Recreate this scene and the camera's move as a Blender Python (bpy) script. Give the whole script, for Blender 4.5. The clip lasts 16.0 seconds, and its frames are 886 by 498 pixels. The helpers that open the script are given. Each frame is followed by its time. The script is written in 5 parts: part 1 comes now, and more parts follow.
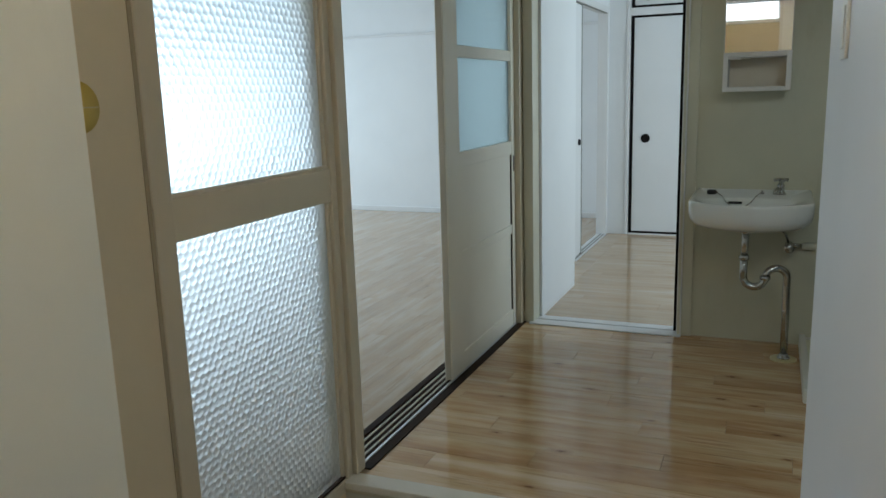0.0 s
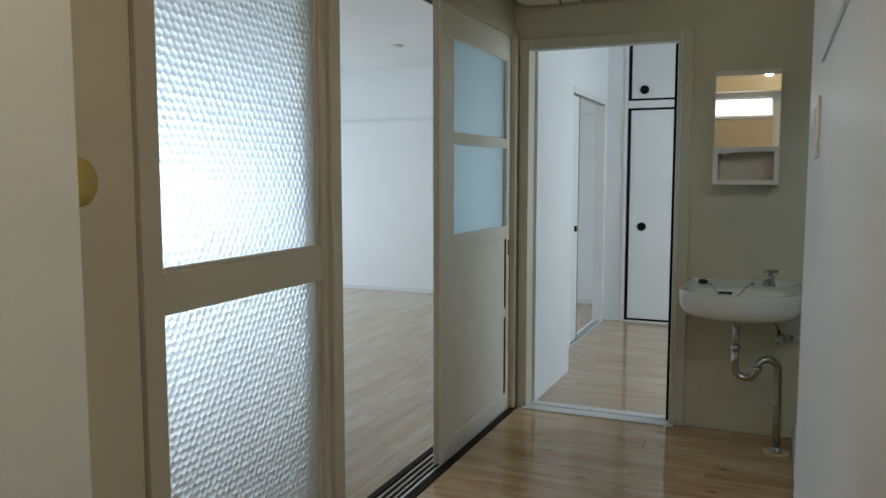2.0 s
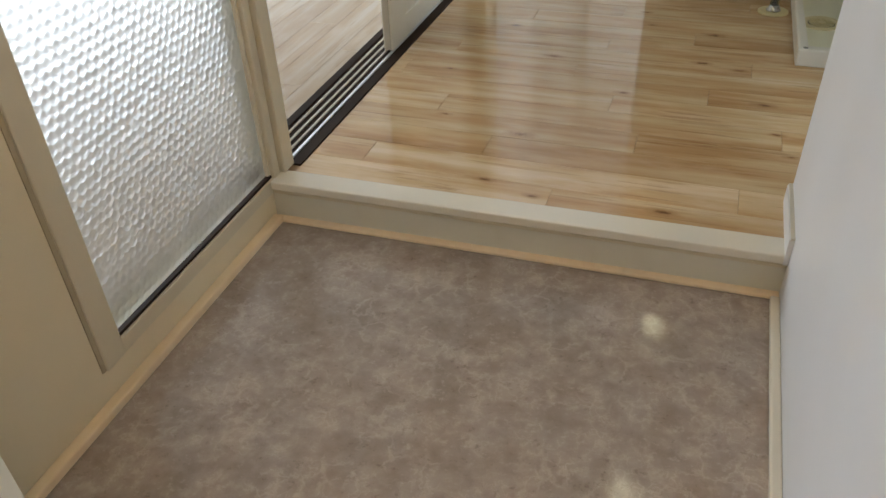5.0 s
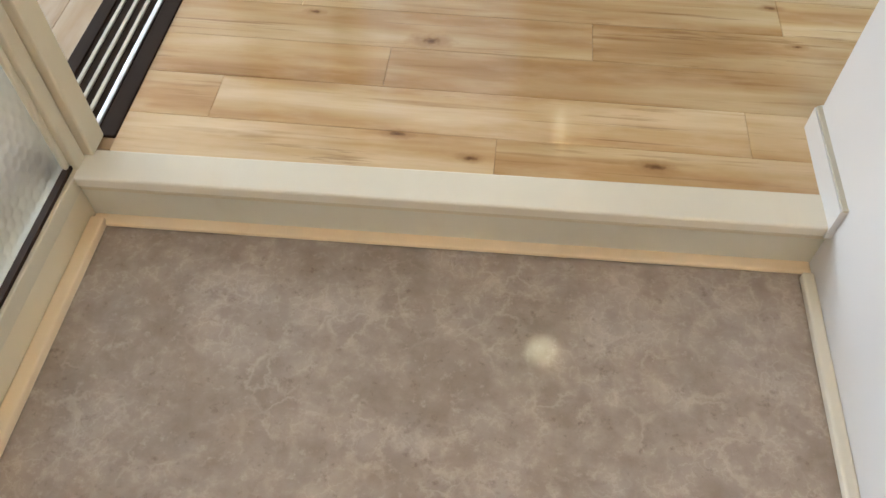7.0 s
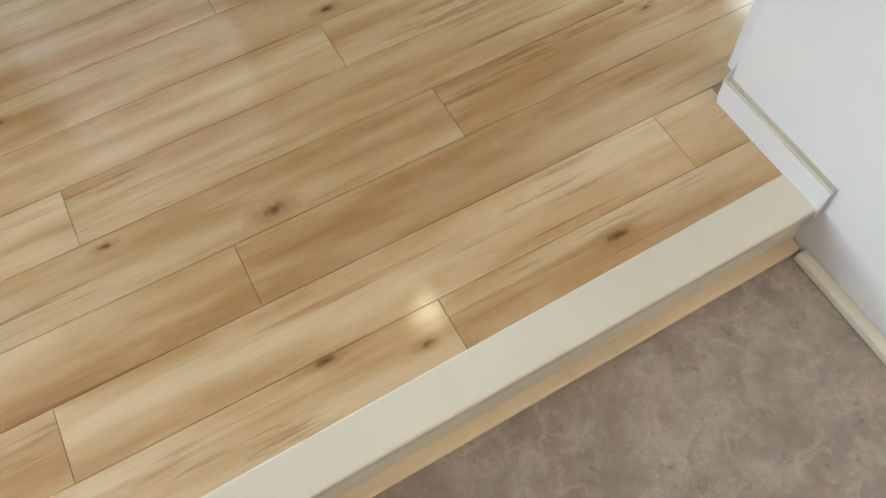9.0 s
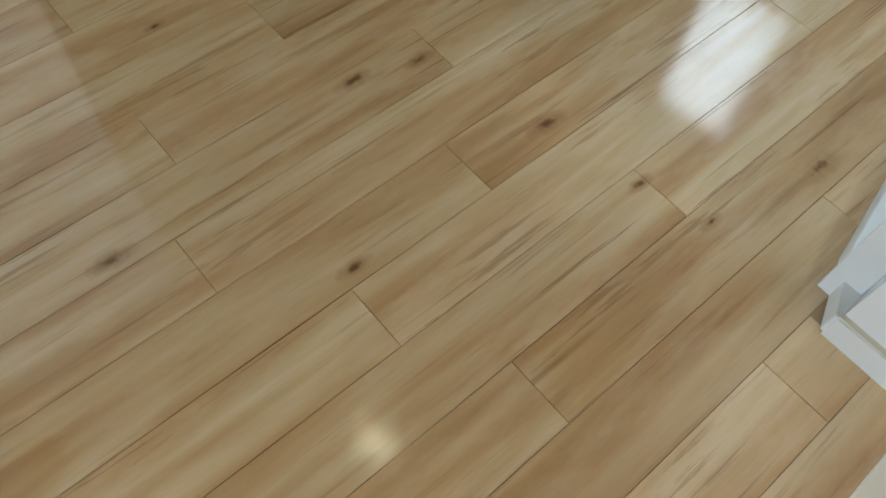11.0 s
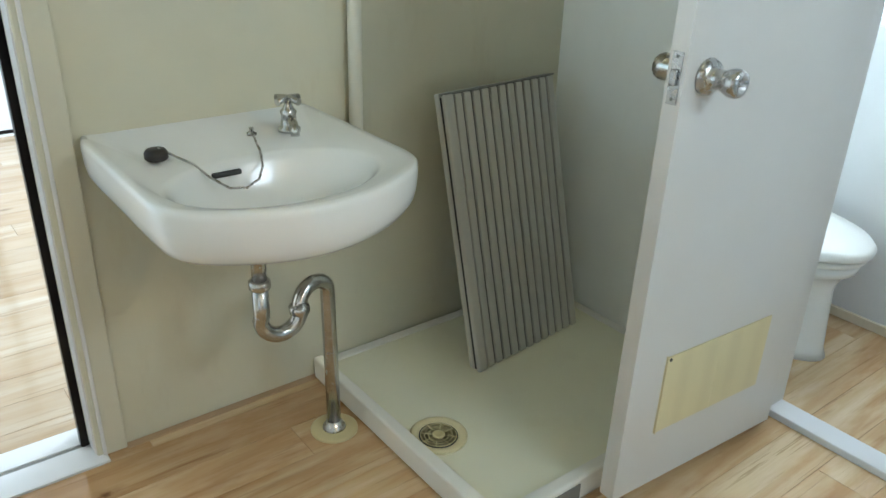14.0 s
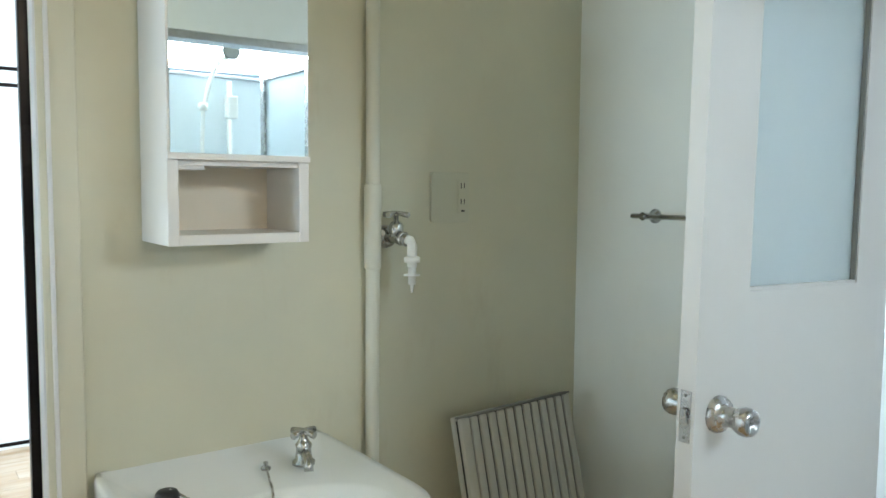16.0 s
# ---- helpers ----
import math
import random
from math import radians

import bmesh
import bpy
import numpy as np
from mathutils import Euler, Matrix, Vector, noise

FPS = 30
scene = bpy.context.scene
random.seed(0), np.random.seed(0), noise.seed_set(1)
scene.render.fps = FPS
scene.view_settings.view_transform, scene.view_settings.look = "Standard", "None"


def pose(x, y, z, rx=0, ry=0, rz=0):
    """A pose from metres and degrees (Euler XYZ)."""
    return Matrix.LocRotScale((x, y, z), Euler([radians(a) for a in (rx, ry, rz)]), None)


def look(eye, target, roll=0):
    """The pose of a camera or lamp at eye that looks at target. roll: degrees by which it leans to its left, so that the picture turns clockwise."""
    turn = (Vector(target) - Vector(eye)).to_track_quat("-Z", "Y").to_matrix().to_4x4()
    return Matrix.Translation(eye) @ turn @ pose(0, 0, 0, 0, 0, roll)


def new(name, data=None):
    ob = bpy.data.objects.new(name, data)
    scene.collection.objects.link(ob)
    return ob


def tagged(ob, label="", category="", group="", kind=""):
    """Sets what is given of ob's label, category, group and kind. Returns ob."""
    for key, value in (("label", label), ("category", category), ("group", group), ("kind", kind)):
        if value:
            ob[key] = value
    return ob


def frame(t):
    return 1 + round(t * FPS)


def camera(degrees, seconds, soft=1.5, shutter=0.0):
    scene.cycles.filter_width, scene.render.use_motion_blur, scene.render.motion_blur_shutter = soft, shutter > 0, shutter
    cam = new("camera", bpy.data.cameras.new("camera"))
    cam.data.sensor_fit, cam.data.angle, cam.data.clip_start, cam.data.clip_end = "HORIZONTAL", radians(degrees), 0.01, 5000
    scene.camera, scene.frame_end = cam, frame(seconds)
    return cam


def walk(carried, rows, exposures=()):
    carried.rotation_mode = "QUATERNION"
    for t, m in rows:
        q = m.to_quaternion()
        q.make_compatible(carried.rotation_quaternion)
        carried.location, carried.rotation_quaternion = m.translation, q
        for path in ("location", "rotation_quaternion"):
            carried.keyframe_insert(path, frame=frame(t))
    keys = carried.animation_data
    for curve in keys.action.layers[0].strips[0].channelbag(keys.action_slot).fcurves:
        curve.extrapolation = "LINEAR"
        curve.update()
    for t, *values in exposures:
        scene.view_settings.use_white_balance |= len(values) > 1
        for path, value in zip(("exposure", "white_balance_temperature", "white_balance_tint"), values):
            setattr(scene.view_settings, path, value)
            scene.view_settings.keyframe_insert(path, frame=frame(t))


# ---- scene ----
cam = camera(59.1, 16.0)
PATH = [
    (0, (1.233, -2.037, 1.232), (0.463, -0.234, 0.837), -1.7),
    (0.5, (1.235, -2.035, 1.233), (0.459, -0.211, 0.973), -1.0),
    (1, (1.243, -2.038, 1.234), (0.472, -0.201, 1.052), -0.4),
    (1.5, (1.259, -2.044, 1.234), (0.483, -0.206, 1.106), 0.2),
    (2, (1.279, -2.053, 1.237), (0.497, -0.222, 1.048), -0.0),
    (2.5, (1.271, -2.044, 1.223), (0.504, -0.251, 0.78), -0.4),
    (3, (1.249, -2.018, 1.215), (0.51, -0.28, 0.558), -0.2),
    (3.5, (1.25, -2.022, 1.226), (0.553, -0.402, 0.282), -0.7),
    (4, (1.25, -1.954, 1.214), (0.588, -0.429, 0.103), -1.6),
    (4.5, (1.183, -1.8, 1.164), (0.556, -0.299, 0.0), -1.1),
    (5, (1.081, -1.614, 1.128), (0.532, -0.105, -0.064), -2.5),
    (7.3, (0.759, -0.816, 1.065), (0.678, 0.287, -0.602), -1.6),
    (7.5, (0.756, -0.778, 1.087), (0.68, 0.284, -0.606), -4.8),
    (8, (0.693, -0.631, 1.084), (0.732, 0.341, -0.664), -11.6),
    (8.5, (0.602, -0.415, 1.075), (0.802, 0.489, -0.698), -10.4),
    (9, (0.576, -0.299, 1.06), (0.956, 0.573, -0.7), -5.4),
    (9.2, (0.575, -0.22, 1.056), (0.998, 0.606, -0.716), -4.1),
    (11.3, (0.54, 0.319, 1.072), (1.311, 0.976, -0.653), 9.6),
    (11.5, (0.549, 0.31, 1.094), (1.359, 1.067, -0.57), 10.1),
    (12, (0.553, 0.306, 1.136), (1.428, 1.251, -0.394), 6.6),
    (12.5, (0.561, 0.298, 1.158), (1.497, 1.397, -0.226), 4.4),
    (13, (0.563, 0.302, 1.18), (1.567, 1.53, -0.038), 3.1),
    (13.5, (0.561, 0.297, 1.196), (1.618, 1.632, 0.147), 2.4),
    (14, (0.567, 0.292, 1.21), (1.684, 1.715, 0.36), 1.8),
    (14.5, (0.569, 0.294, 1.237), (1.728, 1.784, 0.576), 1.6),
    (15, (0.585, 0.296, 1.264), (1.756, 1.84, 0.772), 1.1),
    (15.5, (0.584, 0.288, 1.29), (1.756, 1.877, 0.973), 0.8),
    (16, (0.585, 0.283, 1.303), (1.753, 1.899, 1.147), 0.5),
]
walk(cam, [(t, look(eye, target, roll)) for t, eye, target, roll in PATH],
     [(0, -1.33, 6300, 6), (2, -1.48, 6500, 9), (3.5, -0.95, 6700, 12), (4, -0.6, 6800, 14), (5, -0.34, 7100, 16), (7.3, 0.36, 6900, 16), (9, 0.25, 6700, 14),
      (11.3, -0.08, 6350, 9), (12.5, 0.13, 6250, 10), (14, 0.32, 6280, 9), (16, 0.38, 6330, 10)])

# ---- world, sun, lamps ----
world = bpy.data.worlds.new("sky")
scene.world = world
world.use_nodes = True
_n = world.node_tree.nodes
_sky = _n.new("ShaderNodeTexSky")
_sky.sky_type, _sky.sun_disc = "NISHITA", False
_sky.sun_elevation, _sky.sun_rotation = radians(40), radians(250)
world.node_tree.links.new(_sky.outputs[0], _n["Background"].inputs[0])
_n["Background"].inputs[1].default_value = 0.1


def lamp(name, kind, energy, m, color=(1, 1, 1), size=(1, 1), soft=0.05):
    data = bpy.data.lights.new(name, kind)
    data.energy, data.color = energy, color
    if kind == "AREA":
        data.shape, data.size, data.size_y = "RECTANGLE", size[0], size[1]
    elif kind == "SUN":
        data.angle = radians(soft)
    else:
        data.shadow_soft_size = soft
    ob = new(name, data)
    ob.matrix_world = m
    return ob


DAY = (0.74, 0.885, 1.0)
lamp("sun", "SUN", 1.0, look((-6, 9, 9), (0, 0, 0)), (1, 0.96, 0.9), soft=12)
# daylight in the window openings
lamp("window_light_big_room", "AREA", 98, look((-4.24, 3.87, 0.97), (0, 3.75, 0.9)), (0.69, 0.865, 1.0), (1.96, 1.6))
lamp("window_light_balcony_door", "AREA", 112, look((-4.24, 1.62, 1.05), (0, 1.5, 0.95)), DAY, (1.84, 1.8))
lamp("window_light_back_room", "AREA", 88, look((2.72, 3.3, 1.35), (0, 3.3, 1.1)), DAY, (1.5, 1.2))
lamp("window_light_toilet", "AREA", 10, look((2.962, 1.25, 1.22), (2.0, 1.1, 0.9)), DAY, (0.5, 0.62))
lamp("window_light_bath", "AREA", 28, look((2.08, -1.05, 2.06), (2.0, 0, 1.2)), DAY, (1.1, 0.33))
# fill light for the entrance, set in an added transom
lamp("added_transom_light", "AREA", 2.6, look((0.82, -2.67, 1.88), (0.82, 0, 0.7)), (0.95, 0.96, 1.0), (0.76, 0.16))

# ---- materials ----


def mat(name):
    m = bpy.data.materials.new(name)
    m.use_nodes = True
    nt = m.node_tree
    return m, nt, nt.nodes["Principled BSDF"]


def node(nt, kind, **inputs):
    n = nt.nodes.new(kind)
    for k, v in inputs.items():
        key = k.replace("_", " ")
        n.inputs[key].default_value = v
    return n


def coords(nt, scale=(1, 1, 1)):
    g = nt.nodes.new("ShaderNodeNewGeometry")
    mp = nt.nodes.new("ShaderNodeMapping")
    mp.inputs["Scale"].default_value = scale
    nt.links.new(g.outputs["Position"], mp.inputs["Vector"])
    return mp.outputs[0]


def ramp(nt, src, stops):
    r = nt.nodes.new("ShaderNodeValToRGB")
    e = r.color_ramp.elements
    while len(e) < len(stops):
        e.new(0.5)
    for el, (p, c) in zip(e, stops):
        el.position, el.color = p, (*c, 1) if len(c) == 3 else c
    nt.links.new(src, r.inputs[0])
    return r.outputs[0]


def mixc(nt, a, b, fac, mode="MIX"):
    m = nt.nodes.new("ShaderNodeMix")
    m.data_type, m.blend_type = "RGBA", mode
    for sock, v in ((m.inputs[6], a), (m.inputs[7], b), (m.inputs[0], fac)):
        if isinstance(v, (int, float)):
            sock.default_value = v
        elif isinstance(v, tuple):
            sock.default_value = (*v, 1)
        else:
            nt.links.new(v, sock)
    return m.outputs[2]


def maths(nt, op, a, b=0.0, c=None):
    n = nt.nodes.new("ShaderNodeMath")
    n.operation = op
    for i, v in enumerate((a, b, c)):
        if v is None:
            continue
        if isinstance(v, (int, float)):
            n.inputs[i].default_value = v
        else:
            nt.links.new(v, n.inputs[i])
    return n.outputs[0]


def bump(nt, p, height, strength, dist):
    b = node(nt, "ShaderNodeBump", Strength=strength, Distance=dist)
    nt.links.new(height, b.inputs["Height"])
    nt.links.new(b.outputs[0], p.inputs["Normal"])


def noise_tex(nt, vec, scale, detail=4.0, rough=0.55):
    n = node(nt, "ShaderNodeTexNoise", Scale=scale, Detail=detail, Roughness=rough)
    nt.links.new(vec, n.inputs["Vector"])
    return n.outputs[0]


def painted(name, color, rough=0.5, var=0.06, relief=0.08, stain=0.0, grain=180.0, coat=0.0):
    """Paint, wallpaper or plastic: a base colour with blotches, fine grain and a faint stain."""
    m, nt, p = mat(name)
    v = coords(nt)
    big = noise_tex(nt, v, 2.3, 5)
    fine = noise_tex(nt, v, grain, 2)
    dark = tuple(c * (1 - var) for c in color)
    light = tuple(min(1, c * (1 + var * 0.6)) for c in color)
    col = ramp(nt, big, [(0.3, dark), (0.7, light)])
    if stain:
        st = noise_tex(nt, coords(nt, (1, 1, 0.35)), 5.5, 6, 0.7)
        msk = ramp(nt, st, [(0.55, (0, 0, 0)), (0.75, (stain,) * 3)])
        col = mixc(nt, col, tuple(c * f for c, f in zip(color, (0.72, 0.64, 0.5))), msk)
    nt.links.new(col, p.inputs["Base Color"])
    r = ramp(nt, big, [(0.2, (rough - 0.06,) * 3), (0.8, (rough + 0.06,) * 3)])
    nt.links.new(r, p.inputs["Roughness"])
    p.inputs["Coat Weight"].default_value = coat
    bump(nt, p, fine, relief, 0.0015)
    return m


def metal(name, color, rough, brushed=0.0):
    m, nt, p = mat(name)
    v = coords(nt, (1, 1, 1))
    n = noise_tex(nt, v, 60, 4)
    nt.links.new(ramp(nt, n, [(0.3, tuple(c * 0.86 for c in color)), (0.7, color)]), p.inputs["Base Color"])
    nt.links.new(ramp(nt, n, [(0.3, (rough * 0.8,) * 3), (0.75, (min(1, rough * 1.35 + brushed),) * 3)]), p.inputs["Roughness"])
    p.inputs["Metallic"].default_value = 1.0
    return m


# dark knots of the floor print, x and y in metres, and their radius
KNOTS = [(0.602, 0.424, 16), (0.713, 0.101, 9), (1.049, 0.115, 13), (0.571, 0.148, 10), (0.341, 0.495, 8),
         (0.801, 1.737, 15), (1.112, 1.348, 16), (1.288, 0.798, 14), (1.362, 0.483, 8), (0.578, 1.021, 13),
         (0.842, 1.536, 9), (0.878, 1.402, 7), (1.083, 1.081, 12), (1.21, 1.047, 10), (1.325, 0.608, 9),
         (1.6, 0.434, 16), (0.856, 0.782, 10), (1.516, 1.076, 12), (0.37, 1.28, 12), (0.25, 0.83, 10)]


def plank_material(name, tint=(1, 1, 1), knots=(), along="x", glare_mix=0.0):
    m, nt, p = mat(name)
    info = nt.nodes.new("ShaderNodeObjectInfo")
    isl = nt.nodes.new("ShaderNodeNewGeometry")
    rnd = maths(nt, "ADD", info.outputs["Random"], isl.outputs["Random Per Island"])
    rnd = maths(nt, "FRACT", maths(nt, "MULTIPLY", rnd, 7.31))
    off = nt.nodes.new("ShaderNodeCombineXYZ")
    nt.links.new(maths(nt, "MULTIPLY", rnd, 9.0), off.inputs[0])
    nt.links.new(maths(nt, "MULTIPLY", rnd, 31.0), off.inputs[2])
    add = nt.nodes.new("ShaderNodeVectorMath")
    add.operation = "ADD"
    nt.links.new(isl.outputs["Position"], add.inputs[0])
    nt.links.new(off.outputs[0], add.inputs[1])

    def stretched(sx, sy):
        mp = nt.nodes.new("ShaderNodeMapping")
        mp.inputs["Scale"].default_value = (sx, sy, 1) if along == "x" else (sy, sx, 1)
        nt.links.new(add.outputs[0], mp.inputs["Vector"])
        return mp.outputs[0]

    wv = node(nt, "ShaderNodeTexNoise", Scale=1.0, Detail=3.0, Roughness=0.5, Distortion=0.6)
    nt.links.new(stretched(1.5, 17), wv.inputs["Vector"])
    broad = maths(nt, "ADD", maths(nt, "MULTIPLY", noise_tex(nt, stretched(1.1, 11), 1.0, 4, 0.5), 0.45), maths(nt, "MULTIPLY", wv.outputs[0], 0.55))
    streak = noise_tex(nt, stretched(2.0, 40), 1.0, 4, 0.55)
    fine = noise_tex(nt, stretched(16, 320), 1.0, 3, 0.6)
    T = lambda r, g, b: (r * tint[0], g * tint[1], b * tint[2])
    base = ramp(nt, broad, [(0.36, T(0.465, 0.265, 0.118)), (0.46, T(0.57, 0.36, 0.18)), (0.54, T(0.64, 0.45, 0.255)), (0.64, T(0.74, 0.575, 0.37))])
    dark = ramp(nt, streak, [(0.60, (0, 0, 0)), (0.72, (0.62, 0.62, 0.62))])
    col = mixc(nt, base, T(0.37, 0.19, 0.075), dark)
    col = mixc(nt, col, T(0.5, 0.32, 0.16), maths(nt, "MULTIPLY", ramp(nt, fine, [(0.45, (0, 0, 0)), (0.75, (1, 1, 1))]), 0.22))
    thin = noise_tex(nt, stretched(1.5, 75), 1.0, 5, 0.6)
    col = mixc(nt, col, T(0.27, 0.135, 0.055), ramp(nt, thin, [(0.625, (0, 0, 0)), (0.70, (0.7, 0.7, 0.7))]))
    cloud = noise_tex(nt, stretched(4.5, 16), 1.0, 4, 0.6)
    col = mixc(nt, col, T(0.78, 0.60, 0.40), ramp(nt, cloud, [(0.48, (0, 0, 0)), (0.68, (0.4, 0.4, 0.4))]))
    fleck = noise_tex(nt, stretched(4.5, 80), 1.0, 4, 0.65)
    where = noise_tex(nt, stretched(2.2, 7), 1.0, 2, 0.5)
    fm = maths(nt, "MULTIPLY", ramp(nt, fleck, [(0.56, (0, 0, 0)), (0.64, (1, 1, 1))]), ramp(nt, where, [(0.50, (0, 0, 0)), (0.62, (0.5,) * 3)]))
    col = mixc(nt, col, T(0.30, 0.15, 0.06), fm)
    # each plank a little lighter or darker
    tone = ramp(nt, rnd, [(0.0, (0.84, 0.80, 0.75)), (0.3, (0.95, 0.94, 0.91)), (0.7, (1, 1, 1)), (1.0, (1.04, 1.07, 1.11))])
    col = mixc(nt, col, tone, 1.0, "MULTIPLY")
    # small scattered knots
    if knots:
        wob = noise_tex(nt, stretched(60, 60), 1.0, 2)
        sep = nt.nodes.new("ShaderNodeSeparateXYZ")
        nt.links.new(isl.outputs["Position"], sep.inputs[0])
        total = None
        for kx, ky, r in knots:
            dx = maths(nt, "MULTIPLY", maths(nt, "SUBTRACT", sep.outputs[0], kx), 1000.0 / (r * 3.8))
            dy = maths(nt, "MULTIPLY", maths(nt, "SUBTRACT", sep.outputs[1], ky), 1000.0 / (r * 1.6))
            d = maths(nt, "ADD", maths(nt, "MULTIPLY", dx, dx), maths(nt, "MULTIPLY", dy, dy))
            total = d if total is None else maths(nt, "MINIMUM", total, d)
        d = maths(nt, "ADD", maths(nt, "SQRT", total), maths(nt, "MULTIPLY", maths(nt, "SUBTRACT", wob, 0.5), 0.7))
        col = mixc(nt, col, T(0.36, 0.19, 0.08), ramp(nt, d, [(0.2, (0.85,) * 3), (1.5, (0, 0, 0))]))
        col = mixc(nt, col, T(0.17, 0.082, 0.036), ramp(nt, d, [(0.08, (0.95,) * 3), (0.40, (0, 0, 0))]))
    else:
        vo = node(nt, "ShaderNodeTexVoronoi", Scale=1.0)
        nt.links.new(stretched(2.6, 6.2), vo.inputs["Vector"])
        col = mixc(nt, col, T(0.12, 0.06, 0.025), ramp(nt, vo.outputs["Distance"], [(0.03, (0.9,) * 3), (0.1, (0, 0, 0))]))
    # glare painted in: washes the grain towards one mean colour
    if glare_mix:
        col = mixc(nt, col, T(0.57, 0.385, 0.21), glare_mix)
    nt.links.new(col, p.inputs["Base Color"])
    wear = noise_tex(nt, coords(nt), 3.1, 6, 0.65)
    nt.links.new(ramp(nt, wear, [(0.3, (0.075,) * 3), (0.7, (0.13,) * 3)]), p.inputs["Roughness"])
    p.inputs["IOR"].default_value = 1.5
    wave = noise_tex(nt, coords(nt), 26, 3, 0.6)
    h = maths(nt, "ADD", maths(nt, "MULTIPLY", fine, 0.35), maths(nt, "MULTIPLY", wave, 0.8))
    bump(nt, p, h, 0.08, 0.0012)
    return m


M_PLANK = plank_material("maple_print_vinyl", knots=KNOTS)
# same vinyl as the hall, with glare painted in: cooler tint, flatter grain
M_PLANK_FAR = plank_material("maple_print_vinyl_glare", (0.80, 0.87, 1.04), glare_mix=0.45)
M_PLANK_BIG = plank_material("maple_print_vinyl_lengthwise_glare", (0.80, 0.87, 1.04), along="y", glare_mix=0.4)
M_JOINT = painted("floor_joint", (0.47, 0.315, 0.18), 0.5)


def stone_material():
    m, nt, p = mat("marbled_vinyl")
    v = coords(nt)
    a = noise_tex(nt, v, 13, 8, 0.62)
    b = noise_tex(nt, v, 38, 8, 0.72)
    broad = noise_tex(nt, v, 4.5, 4, 0.6)
    col = ramp(nt, a, [(0.34, (0.32, 0.263, 0.228)), (0.5, (0.39, 0.328, 0.288)), (0.66, (0.46, 0.398, 0.356))])
    col = mixc(nt, col, (0.30, 0.235, 0.195), ramp(nt, broad, [(0.42, (0.2,) * 3), (0.56, (0, 0, 0))]))
    # pale crackle lines, broken up so that they come and go
    warp = node(nt, "ShaderNodeTexNoise", Scale=16, Detail=5, Roughness=0.65)
    nt.links.new(v, warp.inputs["Vector"])
    for scale, width, gate, amount in ((16, 0.09, 8, 0.40), (36, 0.10, 13, 0.36)):
        off = nt.nodes.new("ShaderNodeVectorMath")
        off.operation = "MULTIPLY_ADD"
        nt.links.new(warp.outputs["Color"], off.inputs[0])
        off.inputs[1].default_value = (0.11, 0.11, 0.0)
        nt.links.new(v, off.inputs[2])
        vo = node(nt, "ShaderNodeTexVoronoi", Scale=scale)
        vo.feature = "DISTANCE_TO_EDGE"
        nt.links.new(off.outputs[0], vo.inputs["Vector"])
        line = ramp(nt, vo.outputs["Distance"], [(0.0, (1, 1, 1)), (width, (0, 0, 0))])
        where = ramp(nt, noise_tex(nt, v, gate, 3, 0.6), [(0.47, (0, 0, 0)), (0.60, (amount,) * 3)])
        col = mixc(nt, col, (0.60, 0.53, 0.47), maths(nt, "MULTIPLY", line, where))
    col = mixc(nt, col, (0.13, 0.09, 0.07), ramp(nt, b, [(0.31, (0.42,) * 3), (0.42, (0, 0, 0))]))
    col = mixc(nt, col, (0.54, 0.475, 0.425), ramp(nt, b, [(0.56, (0, 0, 0)), (0.68, (0.6,) * 3)]))
    nt.links.new(col, p.inputs["Base Color"])
    nt.links.new(ramp(nt, a, [(0.3, (0.05,) * 3), (0.7, (0.08,) * 3)]), p.inputs["Roughness"])
    p.inputs["Specular IOR Level"].default_value = 0.25
    bump(nt, p, a, 0.08, 0.002)
    return m


M_STONE = stone_material()
M_PILLAR = painted("cream_green_pillar_paint", (0.86, 0.87, 0.79), 0.42, 0.05, 0.06, 0.1)
M_GREEN = painted("cream_green_paint", (0.61, 0.588, 0.455), 0.42, 0.07, 0.06, 0.34)
M_CEIL = painted("yellowed_ceiling_paint", (0.56, 0.50, 0.34), 0.55, 0.08, 0.1, 0.25)
M_CREAM = painted("cream_gloss_paint", (0.64, 0.57, 0.43), 0.34, 0.05, 0.05, 0.12)
# brown of the partition groove and of the step's painted shadow line
M_GROOVE = painted("brown_groove_and_shadow_line", (0.40, 0.33, 0.22), 0.45, 0.08, 0.04, 0.2)
M_PANEL = painted("tan_cream_panel_paint", (0.72, 0.625, 0.45), 0.34, 0.05, 0.05, 0.12)
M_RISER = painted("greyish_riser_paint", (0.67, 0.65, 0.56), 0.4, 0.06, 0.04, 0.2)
M_NICHE = painted("pale_grey_niche_paint", (0.80, 0.81, 0.76), 0.42, 0.05, 0.06, 0.1)
M_ENTWALL = painted("white_semi_gloss_paint", (0.77, 0.765, 0.77), 0.38, 0.04, 0.05, 0.0)
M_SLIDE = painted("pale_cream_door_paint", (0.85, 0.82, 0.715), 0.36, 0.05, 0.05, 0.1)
M_CASING = painted("cream_green_frame_paint", (0.63, 0.61, 0.49), 0.4, 0.05, 0.05, 0.12)
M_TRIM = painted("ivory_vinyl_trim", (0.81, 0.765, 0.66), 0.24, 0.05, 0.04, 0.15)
M_YEL = painted("yellowed_skirting", (0.86, 0.69, 0.48), 0.45, 0.09, 0.05, 0.3)
M_WHITE = painted("white_paint", (0.73, 0.73, 0.73), 0.38, 0.04, 0.06, 0.06)
M_WHITEWALL = painted("white_wallpaper", (0.80, 0.81, 0.82), 0.62, 0.03, 0.25, 0.0, 260)
M_GREYWALL = painted("pale_grey_wall_paint", (0.72, 0.725, 0.665), 0.45, 0.05, 0.06, 0.12)
